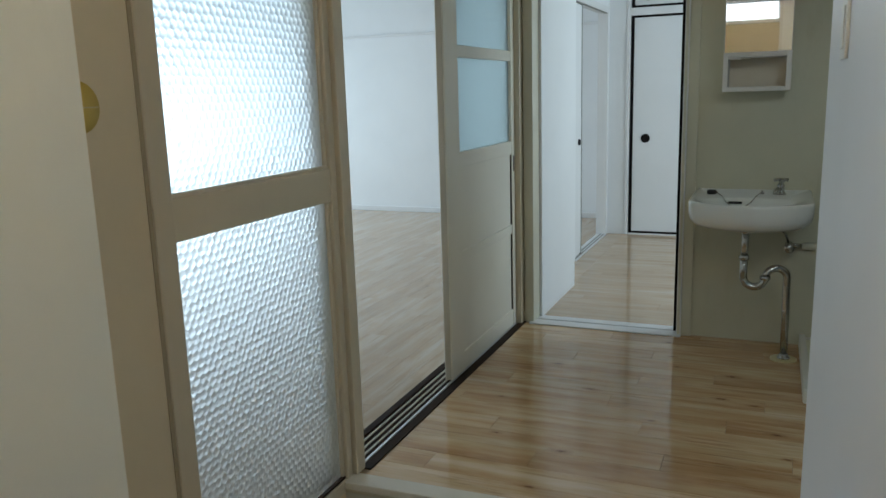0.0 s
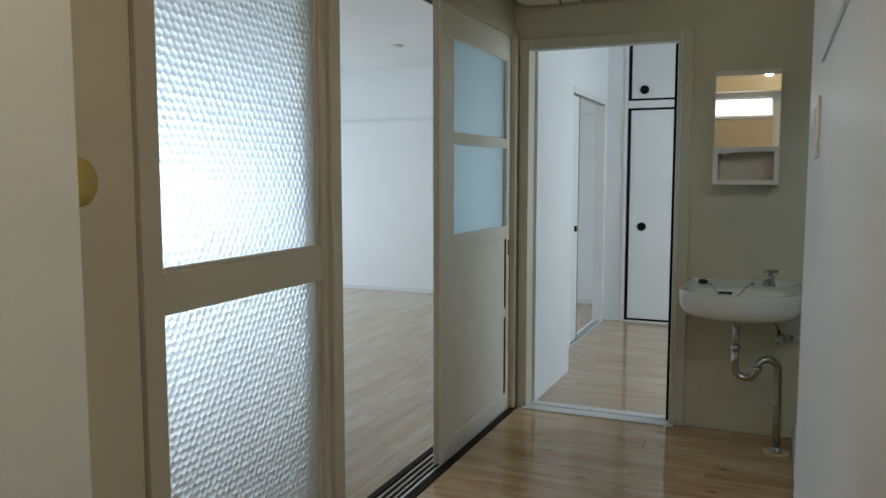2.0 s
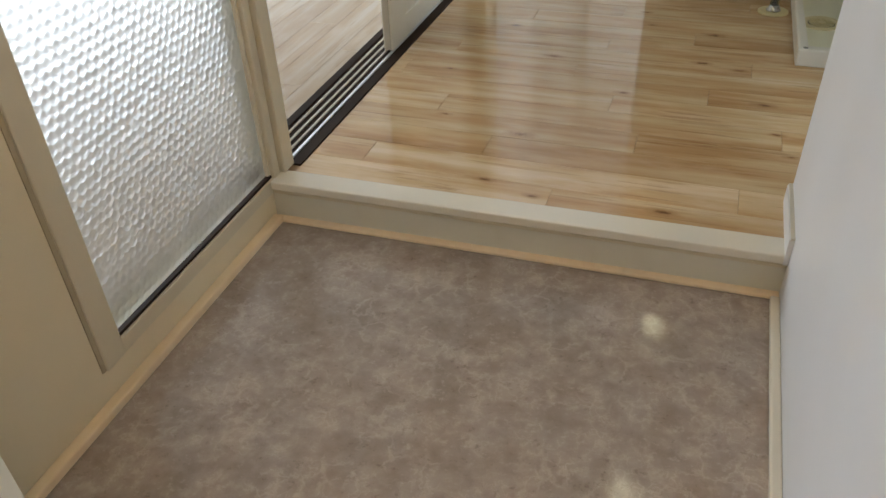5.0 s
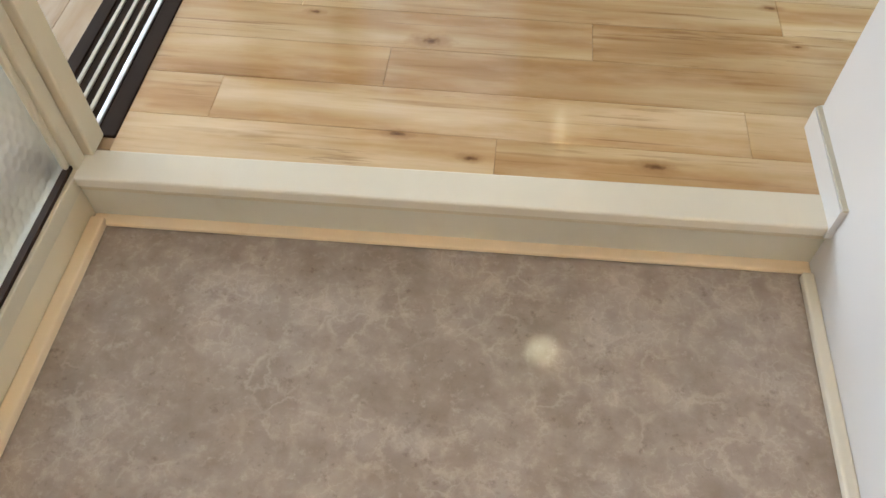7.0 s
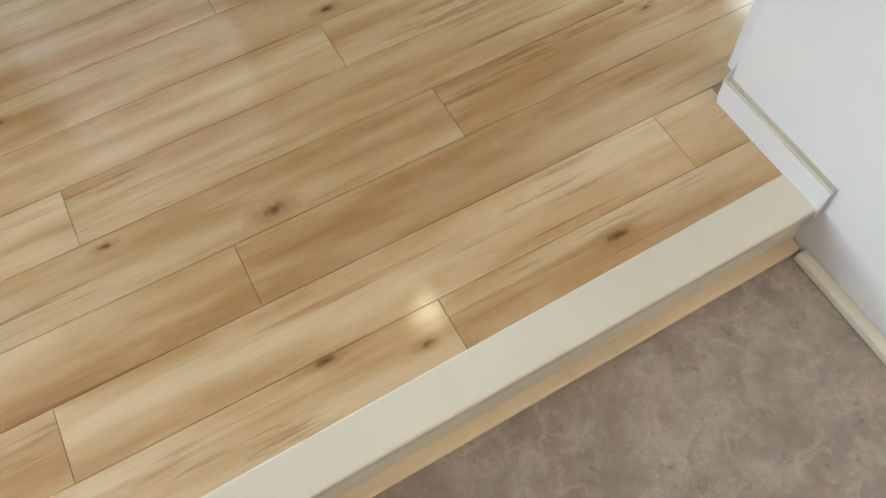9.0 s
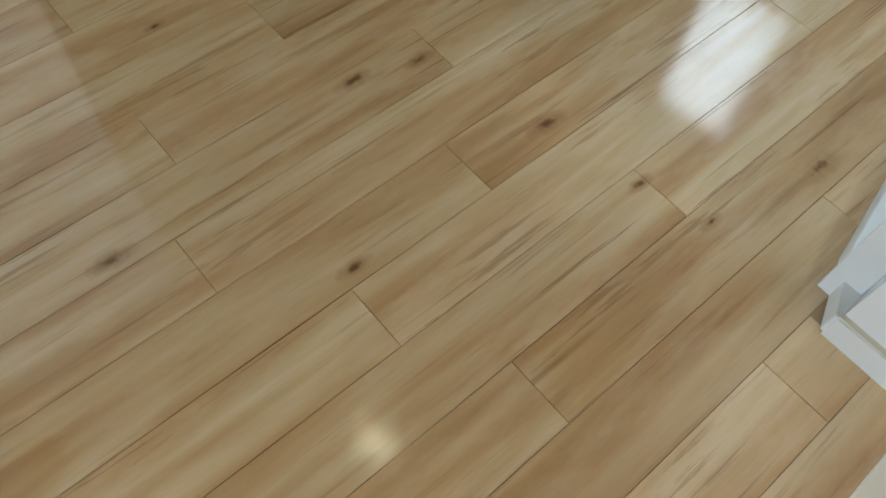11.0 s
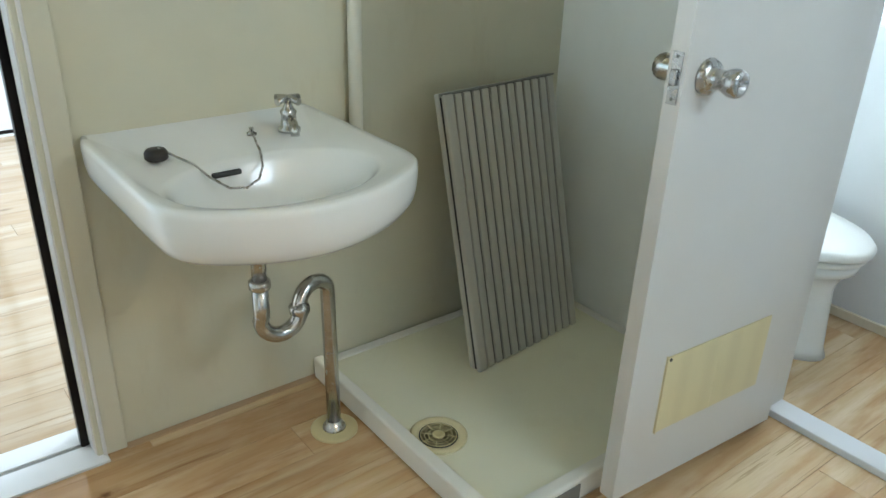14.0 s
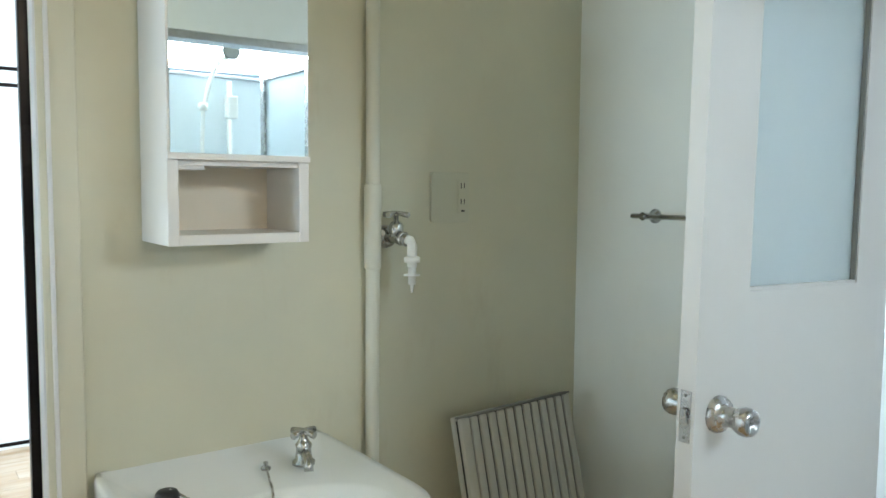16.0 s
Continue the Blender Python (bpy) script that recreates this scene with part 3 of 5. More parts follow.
part("sill", box(DX0 - 0.02, DX1 + 0.02, YF - 0.042, YF + 0.04, -0.004, 0.006, 0.002), M_WHITE, fr, "white sill")
part("sill_groove", box(DX0, DX1, YF + 0.041, YF + 0.052, -0.004, 0.003), M_GREY, fr)
part("sill", box(DX0, DX1, YF + 0.053, YF + TB + 0.02, -0.004, 0.006, 0.002), M_WHITE, fr)
fus = thing("sliding_screen_edge", (0.815, YF + 0.045, 0.005), "paper sliding screen parked in the wall with a black edge", "sliding screen")
part("edge_frame", box(0.803, 0.8205, YF + 0.034, YF + 0.058, 0.008, DZ - 0.014, 0.002), M_BLACK, fus, "black lacquered edge")


# ---- back room ----
YB = 4.58
structure("wall_back_room_west", boxes((-0.1, 0.1, YF + TB, 2.73, 0, 2.4), (-0.13, -0.06, 2.73, 3.42, 0, 2.4),
                                       (-0.13, -0.06, 3.42, YB, 1.82, 2.4), (-0.13, -0.06, 4.5, YB, 0, 1.82)), M_WHITEWALL,
          "white papered wall of the back room", "wall")
structure("wall_back_room_north", boxes((-0.13, 0.115, YB, YB + 0.1, 0, 2.4), (0.115, 2.75, YB + 0.08, YB + 0.14, 0, 2.4)), M_WHITEWALL,
          "white wall with a closet at the end of the back room", "wall")
structure("wall_back_room_east", boxes((2.66, 2.75, YF + TB, 2.5, 0, 2.4), (2.66, 2.75, 4.1, YB, 0, 2.4), (2.66, 2.75, 2.5, 4.1, 0, 0.75), (2.66, 2.75, 2.5, 4.1, 1.95, 2.4)),
          M_WHITEWALL, "white wall with a window opening in the back room", "wall")
structure("ceiling_back_room", boxes((-0.13, 2.75, YF + TB, YB + 0.14, 2.4, 2.46)), M_WHITEWALL, "white back room ceiling", "ceiling")
clo = thing("closet_frame", (0.6, YB, 0), "white closet frame with two levels of paper screens", "closet", kind="structure")
part("middle_rail", box(0.115, 1.9, YB - 0.006, YB + 0.05, 1.785, 1.845, 0.003), M_WHITE, clo)
part("bottom_rail", box(0.115, 1.9, YB, YB + 0.05, 0, 0.012), M_WHITE, clo)
part("post", box(0.085, 0.115, YB - 0.01, YB + 0.05, 0, 2.4, 0.003), M_WHITE, clo)


def closet_screen(x0, x1, z0, z1, kz, fr_w, label, pull=0.127):
    s = thing("closet_screen", ((x0 + x1) / 2, YB + 0.02, z0), label, "closet door", "closet screens")
    part("paper", box(x0 + fr_w, x1 - fr_w, YB + 0.008, YB + 0.03, z0 + 0.018, z1 - 0.018), M_FUSUMA, s)
    part("frame", box(x0, x0 + fr_w, YB + 0.002, YB + 0.032, z0, z1, 0.002), M_BLACK, s, "black lacquered edge")
    part("frame", box(x1 - 0.018, x1, YB + 0.002, YB + 0.032, z0, z1, 0.002), M_BLACK, s, "black lacquered edge")
    part("frame", box(x0 + fr_w, x1 - 0.018, YB + 0.002, YB + 0.032, z0, z0 + 0.018, 0.002), M_BLACK, s, "black lacquered edge")
    part("frame", box(x0 + fr_w, x1 - 0.018, YB + 0.002, YB + 0.032, z1 - 0.018, z1, 0.002), M_BLACK, s, "black lacquered edge")
    part("pull", lathe([(0.036, 0.009), (0.036, 0.002), (0.031, 0.0), (0.027, 0.004), (0.001, 0.005)], (x0 + pull, YB, kz), "y"), M_BLACK, s, "round black pull")


closet_screen(0.118, 1.0, 0.012, 1.785, 0.806, 0.024, "tall white paper closet screen with black edges and round pull")
closet_screen(0.118, 1.0, 1.845, 2.36, 1.933, 0.024, "low upper closet screen, white paper with black edges and pull")
closet_screen(1.002, 1.884, 0.012, 1.785, 0.806, 0.018, "tall white paper closet screen with black edges and round pull", 0.755)
closet_screen(1.002, 1.884, 1.845, 2.36, 1.933, 0.018, "low upper closet screen, white paper with black edges and pull", 0.755)


def partition_screen():
    s = thing("partition_screen", (-0.085, 3.3, 0.008), "white paper sliding screen, half open, between the rooms", "sliding screen")
    part("paper", box(-0.098, -0.072, 2.76, 3.64, 0.02, 1.80), M_FUSUMA, s)
    part("edge_frame", box(-0.102, -0.068, 3.64, 3.655, 0.008, 1.812, 0.002), M_GREY, s, "grey edge")
    part("pull", lathe([(0.022, 0.0), (0.022, 0.012), (0.017, 0.013), (0.015, 0.008), (0.001, 0.008)], (-0.0725, 3.56, 0.845), "x"), M_BLACK, s, "dark oval pull")


partition_screen()
opn = thing("opening_frame", (-0.09, 4.0, 0), "white opening frame with a floor track in the back room", "door frame", kind="structure")
part("head", box(-0.135, -0.052, 3.42, 4.53, 1.812, 1.86, 0.003), M_WHITE, opn)
part("groove", box(-0.075, -0.058, 3.42, 4.5, 1.806, 1.812), M_GREY, opn)
part("jamb", box(-0.135, -0.052, 4.485, 4.53, 0, 1.812, 0.003), M_WHITE, opn)
part("sill", box(-0.135, -0.052, 3.42, 4.5, -0.004, 0.006, 0.002), M_WHITE, opn)
part("track", box(-0.1, -0.09, 3.42, 4.5, 0.0061, 0.009), M_GREY, opn)
part("track", box(-0.075, -0.066, 3.42, 4.5, 0.0061, 0.009), M_GREY, opn)

# ---- big room ----
ZB = 2.34
structure("wall_big_room_north", boxes((-4.3, -0.13, 5.35, 5.45, 0, 2.5)), M_WHITEWALL, "white papered far wall of the large room", "wall")
structure("picture_rail", box(-4.3, -0.13, 5.336, 5.35, 1.795, 1.82, 0.003), M_WHITE, "thin white picture rail", "trim")
structure("baseboard_big_room", box(-4.3, -0.13, 5.338, 5.35, 0, 0.05, 0.002), M_WHITE, "white baseboard of the large room", "baseboard")
structure("wall_big_room_west", boxes((-4.32, -4.22, -1.3, 0.65, 0, 2.5), (-4.32, -4.22, 2.6, 2.8, 0, 2.5), (-4.32, -4.22, 4.9, 5.45, 0, 2.5), (-4.32, -4.22, 2.8, 4.9, 2.02, 2.5),
                                      (-4.32, -4.22, 2.8, 4.9, 0, 0.08), (-4.32, -4.22, 0.65, 2.6, 2.02, 2.5), (-4.32, -4.22, 0.65, 2.6, 0, 0.08)), M_WHITEWALL,
          "white wall with two wide window openings", "wall")
structure("wall_big_room_south", box(-4.22, -0.12, -1.32, -1.22, 0, 2.5), M_WHITEWALL, "white south wall of the large room", "wall")
structure("wall_big_room_east", boxes((-0.13, -0.1, 2.0, 2.73, 0, 2.5), (-0.13, -0.05, YB + 0.1, 5.45, 0, 2.5)), M_WHITEWALL, "white inner wall of the large room", "wall")
structure("ceiling_big_room", boxes((-4.32, -0.12, -1.3, 5.45, ZB, ZB + 0.06)), M_WHITEWALL, "white ceiling of the large room", "ceiling")
structure("ceiling_beam", boxes((-4.3, -0.12, 1.62, 1.8, 2.2, ZB)), M_WHITEWALL, "shallow white ceiling beam", "beam")
ros = thing("ceiling_rosette", (-1.77, 4.07, ZB - 0.02), "small round white ceiling lamp socket", "ceiling socket")
part("body", lathe([(0.055, 0.02), (0.055, 0.006), (0.045, 0.0), (0.02, -0.006), (0.001, -0.006)], (-1.77, 4.07, ZB - 0.02)), M_GREYWALL, ros)
win = thing("window_1", (-4.27, 3.85, 0.08), "wide aluminium sliding window of the large room", "window", kind="structure")
for ya, yb in ((2.8, 2.85), (3.83, 3.87), (4.85, 4.9)):
    part("window_frame", box(-4.29, -4.252, ya, yb, 0.08, 2.02), M_ALU, win)
part("window_frame", box(-4.29, -4.252, 2.85, 4.85, 0.08, 0.13), M_ALU, win)
part("window_frame", box(-4.29, -4.252, 2.85, 4.85, 1.98, 2.02), M_ALU, win)
win3 = thing("window_3", (-4.27, 1.62, 0.08), "aluminium balcony window of the large room", "window", kind="structure")
for ya, yb in ((0.65, 0.7), (1.6, 1.64), (2.55, 2.6)):
    part("window_frame", box(-4.29, -4.252, ya, yb, 0.08, 2.02), M_ALU, win3)
part("window_frame", box(-4.29, -4.252, 0.7, 2.55, 0.08, 0.13), M_ALU, win3)
part("window_frame", box(-4.29, -4.252, 0.7, 2.55, 1.98, 2.02), M_ALU, win3)
structure("ground", box(-60, 60, -60, 60, -3.2, -3.0), M_GROUND, "grey ground outside", "ground")

# ---- wash basin ----
BX, BY = 1.148, 1.60


def basin_radius(a):
    """Distance from the middle to the basin's rim in the direction a."""
    c, s = math.cos(a), math.sin(a)
    inv = []
    if abs(c) > 1e-6:
        inv.append(abs(c) / 0.25)
    if s > 0:
        inv.append(s / (YF + 0.002 - BY))
    else:
        # bowed front edge
        lo, hi = 0.0, 0.6
        for _ in range(30):
            r = (lo + hi) / 2
            if BY + r * s > 1.305 + 1.85 * (r * c) ** 2:
                lo = r
            else:
                hi = r
        inv.append(1 / lo)
    p = 30 if s > 0 else 20
    return 1 / sum(v ** p for v in inv) ** (1 / p)


def wash_basin():
    b = thing("wash_basin", (BX, YF, 0.57), "white ceramic wall basin with a bowed front", "wash basin")
    N = 96
    ang = [2 * math.pi * k / N for k in range(N)]

    def outline(scale, z):
        ring = []
        for a in ang:
            r = basin_radius(a)
            x, y = r * math.cos(a), r * math.sin(a)
            yy = BY + y * (scale if y < 0 else 1.0)
            ring.append((BX + x * scale, min(YF + 0.002, yy), z))
        return ring

    def ell(f, z):
        return [(1.135 + 0.192 * f * math.cos(a) * (1 + 0.06 * math.sin(a)), 1.487 + 0.128 * f * math.sin(a), z) for a in ang]

    rings = [outline(0.25, 0.610), outline(0.5, 0.613), outline(0.74, 0.624), outline(0.87, 0.637), outline(0.935, 0.651), outline(0.972, 0.668), outline(0.99, 0.69), outline(1.0, 0.729),
             outline(0.994, 0.739), outline(0.98, 0.743), outline(0.93, 0.741),
             ell(1.06, 0.737), ell(1.0, 0.732), ell(0.95, 0.718), ell(0.86, 0.685), ell(0.7, 0.652), ell(0.45, 0.638), ell(0.12, 0.636)]
    part("bowl", rings_mesh(rings), M_CERAMIC, b)
    part("overflow_slot", box(1.055, 1.112, 1.592, 1.602, 0.711, 0.721, 0.003), M_RUBBER, b, "dark overflow slot")
    part("waste_outlet", lathe([(0.021, 0.0), (0.021, 0.003), (0.012, 0.003), (0.001, 0.001)], (1.135, 1.487, 0.6362)), M_CHROME, b)
    # tap
    t = part("tap", lathe([(0.023, 0.743), (0.023, 0.749), (0.017, 0.753), (0.015, 0.775), (0.017, 0.783), (0.012, 0.789), (0.008, 0.797), (0.008, 0.806)], (1.265, 1.70, 0)), M_CHROME, b, "chrome tap")
    part("spout", tube([(1.265, 1.70, 0.764), (1.257, 1.672, 0.770), (1.25, 1.65, 0.770), (1.245, 1.636, 0.763), (1.243, 1.631, 0.752)], 0.009, 12), M_CHROME, t)
    hm = bmesh.new()
    for a in (20, 110):
        u, v = math.cos(radians(a)), math.sin(radians(a))
        q = tube([(1.265 - u * 0.03, 1.70 - v * 0.03, 0.806), (1.265 - u * 0.012, 1.70 - v * 0.012, 0.81), (1.265 + u * 0.012, 1.70 + v * 0.012, 0.81), (1.265 + u * 0.03, 1.70 + v * 0.03, 0.806)], 0.0065, 10, [0.0075, 0.006, 0.006, 0.0075])
        me = bpy.data.meshes.new("tmp")
        q.to_mesh(me)
        q.free()
        hm.from_mesh(me)
        bpy.data.meshes.remove(me)
    part("handle", hm, M_CHROME, t)
    # stopper on its chain
    part("stopper", lathe([(0.018, 0.744), (0.021, 0.747), (0.021, 0.757), (0.017, 0.763), (0.004, 0.764)], (0.981, 1.66, 0)), M_RUBBER, b, "black rubber stopper")
    part("chain_post", lathe([(0.010, 0.742), (0.010, 0.747), (0.004, 0.75), (0.005, 0.757), (0.001, 0.758)], (1.19, 1.715, 0)), M_STEEL, b)
    pts = [(1.19, 1.715, 0.752), (1.183, 1.69, 0.746), (1.172, 1.655, 0.744), (1.163, 1.62, 0.738), (1.15, 1.585, 0.722), (1.13, 1.56, 0.708), (1.1, 1.55, 0.7),
           (1.07, 1.556, 0.704), (1.045, 1.58, 0.722), (1.03, 1.612, 0.74), (1.015, 1.638, 0.746), (1.0, 1.655, 0.755), (0.985, 1.66, 0.764)]
    part("chain", tube(pts, 0.0024, 8), M_STEEL, b, "thin ball chain")


wash_basin()


def drain_trap():
    d = thing("drain_trap", (1.31, 1.65, 0), "chrome drain trap under the basin going to the floor", "drain pipe")
    y0, y1 = 1.60, 1.65
    X0 = 1.131
    part("tailpiece", tube([(1.134, y0, 0.61), (X0, y0, 0.47)], 0.0155, 20), M_CHROME, d)
    part("collar", lathe([(0.018, 0.580), (0.022, 0.583), (0.022, 0.600), (0.018, 0.604)], (1.134, y0, 0)), M_STEEL, d)
    part("nut", lathe([(0.019, 0.462), (0.0225, 0.465), (0.0225, 0.480), (0.019, 0.483)], (X0, y0, 0), n=12), M_CHROME, d, "chrome slip nut")
    u = [(X0, y0, 0.47), (X0, y0, 0.40)] + arc((X0 + 0.045, y0 + 0.008, 0.384), 0.045, 180, 360, "xz", 14) + [(1.221, y0 + 0.012, 0.392)]
    part("lower_bend", tube(u, 0.017, 20), M_CHROME, d)
    part("nut", lathe([(0.019, 0.372), (0.0225, 0.375), (0.0225, 0.389), (0.019, 0.392)], (1.221, y0 + 0.012, 0), n=12), M_CHROME, d, "chrome slip nut")
    ar = arc((1.266, y0 + 0.03, 0.379), 0.0445, 180, 0, "xz", 16)
    ar = [(x, y0 + 0.012 + (y1 - y0 - 0.012) * i / 16, z) for i, (x, _, z) in enumerate(ar)]
    part("upper_bend", tube(ar + [(1.311, y1, 0.34), (1.313, y1, 0.2), (1.315, y1, 0.012)], 0.0165, 20), M_CHROME, d)
    part("flange", lathe([(0.028, 0.007), (0.027, 0.012), (0.022, 0.016), (0.019, 0.026), (0.0165, 0.028)], (1.315, y1, 0)), M_STEEL, d, "steel floor flange")
    part("floor_ring", lathe([(0.057, 0.0), (0.057, 0.004), (0.052, 0.007), (0.02, 0.007)], (1.315, y1, 0), n=36), M_RING, d, "yellowed plastic floor ring")


drain_trap()


def water_pipe():
    w = thing("water_riser", (1.520, YF, 1.3), "cream painted water pipe on the wall beside the basin", "water pipe")
    X, Y = 1.520, YF - 0.022
    part("riser", tube([(X, Y, 2.13), (X, Y, 1.2), (X, Y, 0.62)] + [(X, Y, 0.56)] + arc((X - 0.05, Y, 0.535), 0.05, 0, -90, "xz", 8) + [(1.42, Y, 0.485), (1.37, Y, 0.485)], 0.0165, 18), M_PIPEW, w)
    part("socket", lathe([(0.018, 1.113), (0.0205, 1.117), (0.0205, 1.306), (0.018, 1.31)], (X, Y, 0)), M_PIPEW, w)
    v = part("stop_valve", tube([(1.37, Y, 0.485), (1.31, Y, 0.487)], 0.011, 12), M_CHROME, w, "chrome stop valve")
    part("valve_body", lathe([(0.012, -0.05), (0.017, -0.045), (0.017, 0.02), (0.012, 0.024)], (1.315, Y - 0.005, 0.487), "y", 14), M_CHROME, v)
    part("valve_handle", lathe([(0.004, -0.085), (0.022, -0.082), (0.022, -0.07), (0.005, -0.066), (0.005, -0.045)], (1.315, Y - 0.005, 0.487), "y", 14), M_CHROME, v)
    part("supply_pipe", tube([(1.315, Y - 0.01, 0.49), (1.30, Y - 0.02, 0.54), (1.28, 1.72, 0.58), (1.265, 1.70, 0.6)], 0.006, 10), M_CHROME, w)


water_pipe()


def laundry_tap():
    X, Z = 1.564, 1.186
    t = thing("laundry_tap", (X, YF, Z), "chrome wall tap with a white hose nipple", "tap")
    part("flange", lathe([(0.027, 0.0), (0.027, -0.010), (0.025, -0.018), (0.015, -0.024)], (X, YF, Z), "y", 24), M_STEEL, t)
    part("body", tube([(X, YF - 0.02, Z), (X, YF - 0.05, Z), (X + 0.002, YF - 0.085, Z - 0.002), (X + 0.003, YF - 0.097, Z - 0.006)], 0.0135, 14), M_CHROME, t)
    part("body_nut", lathe([(0.0135, 0.0), (0.0175, 0.002), (0.0175, 0.012), (0.0135, 0.014)], (X + 0.001, YF - 0.088, Z - 0.001), "y", 6), M_CHROME, t)
    part("bonnet", lathe([(0.0135, 0.0), (0.017, 0.014), (0.017, 0.03), (0.012, 0.036), (0.006, 0.04), (0.006, 0.052)], (X, YF - 0.055, Z), n=16), M_CHROME, t)
    for a in (25, 115):
        u, v = 0.034 * math.cos(radians(a)), 0.034 * math.sin(radians(a))
        part("handle", tube([(X - u, YF - 0.055 - v, Z + 0.053), (X - u * 0.75, YF - 0.055 - v * 0.75, Z + 0.055), (X, YF - 0.055, Z + 0.059), (X + u * 0.75, YF - 0.055 + v * 0.75, Z + 0.055),
                             (X + u, YF - 0.055 + v, Z + 0.053)], 0.005, 10, [0.0065, 0.0065, 0.0045, 0.0065, 0.0065]), M_CHROME, t)
    n = part("nipple", tube([(X + 0.003, YF - 0.09, Z - 0.002), (X + 0.007, YF - 0.104, Z - 0.004), (X + 0.010, YF - 0.108, Z - 0.016), (X + 0.010, YF - 0.108, Z - 0.064)], 0.0115, 14), M_PLASTIC, t, "white plastic hose nipple")
    part("nipple_ring", lathe([(0.0115, 0.0), (0.0185, 0.002), (0.0185, 0.014), (0.0115, 0.016)], (X + 0.010, YF - 0.108, Z - 0.056), n=14), M_PLASTIC, n)
    part("nipple_tip", lathe([(0.0025, -0.064), (0.004, -0.046), (0.0085, -0.045), (0.0085, -0.026), (0.019, -0.025), (0.019, -0.022), (0.0095, -0.021), (0.0095, 0.0)], (X + 0.010, YF - 0.108, Z - 0.060), n=14), M_PLASTIC, n)


laundry_tap()


def wall_outlet():
    o = thing("wall_outlet", (1.756, YF, 1.214), "grey-ivory wall plate with a double socket", "wall outlet")
    pl = prism([(1.697, 1.216), (1.815, 1.216), (1.815, 1.342), (1.697, 1.342)], 0, 0.008)
    bmesh.ops.bevel(pl, geom=[e for e in pl.edges if abs(e.verts[0].co.z - e.verts[1].co.z) > 0.001], offset=0.007, segments=4, profile=0.5, affect="EDGES")
    bmesh.ops.bevel(pl, geom=[e for e in pl.edges if min(v.co.z for v in e.verts) > 0.007], offset=0.002, segments=2, profile=0.5, affect="EDGES")
    bmesh.ops.transform(pl, matrix=Matrix(((1, 0, 0, 0), (0, 0, -1, YF), (0, 1, 0, 0), (0, 0, 0, 1))), verts=pl.verts)
    part("plate", pl, M_OUTLET, o)
    part("socket", box(1.778, 1.806, YF - 0.0105, YF - 0.008, 1.238, 1.322, 0.001), M_OUTLET, o)
    for z in (1.262, 1.302):
        for x in (1.786, 1.796):
            part("slot", box(x, x + 0.0022, YF - 0.0112, YF - 0.0104, z, z + 0.013), M_RUBBER, o)
    part("earth_terminal", box(1.788, 1.798, YF - 0.0112, YF - 0.0104, 1.243, 1.247), M_RUBBER, o)


wall_outlet()


def mirror_cabinet():
    x0, x1, y0, z0, z1 = 1.005, 1.281, 1.70, 1.193, 1.697
    c = thing("mirror_cabinet", ((x0 + x1) / 2, YF, z0), "small white mirror cabinet with an open lower shelf", "mirror cabinet")
    part("side_panel", box(x0, x0 + 0.018, y0 + 0.012, YF, z0, z1, 0.002), M_CABINET, c)
    part("side_panel", box(x1 - 0.018, x1, y0 + 0.012, YF, z0, z1, 0.002), M_CABINET, c)
    part("top_panel", box(x0 + 0.018, x1 - 0.018, y0 + 0.012, YF, z1 - 0.018, z1), M_CABINET, c)
    part("bottom_panel", box(x0 + 0.018, x1 - 0.018, y0 + 0.006, YF, z0, z0 + 0.02, 0.002), M_CABINET, c)
    part("shelf", box(x0 + 0.018, x1 - 0.018, y0 + 0.012, YF, 1.340, 1.353), M_CABINET, c)
    part("back_panel", box(x0 + 0.018, x1 - 0.018, YF - 0.012, YF, z0 + 0.02, 1.340), M_CABIN, c, "pale wooden back panel")
    part("front_edge", box(x0 - 0.001, x0 + 0.02, y0 + 0.004, y0 + 0.012, z0, 1.353, 0.002), M_CABINET, c)
    part("front_edge", box(x1 - 0.02, x1 + 0.001, y0 + 0.004, y0 + 0.012, z0, 1.353, 0.002), M_CABINET, c)
    d = part("door", box(x0, x1, y0 + 0.003, y0 + 0.012, 1.353, z1, 0.001), M_CABINET, c)
    part("mirror", box(x0 + 0.004, x1 - 0.003, y0 - 0.001, y0 + 0.003, 1.362, z1 - 0.022), M_MIRROR, d, "mirror glass")
    part("bottom_rail", box(x0 - 0.001, x1 + 0.001, y0 - 0.003, y0 + 0.003, 1.350, 1.362, 0.001), M_CABINET, d)
    part("top_rail", box(x0, x1, y0 - 0.003, y0 + 0.003, z1 - 0.022, z1, 0.001), M_CABINET, d)
    part("hinge", box(x0 + 0.02, x0 + 0.07, y0 + 0.012, y0 + 0.03, 1.332, 1.3395), M_CABINET, c)


mirror_cabinet()


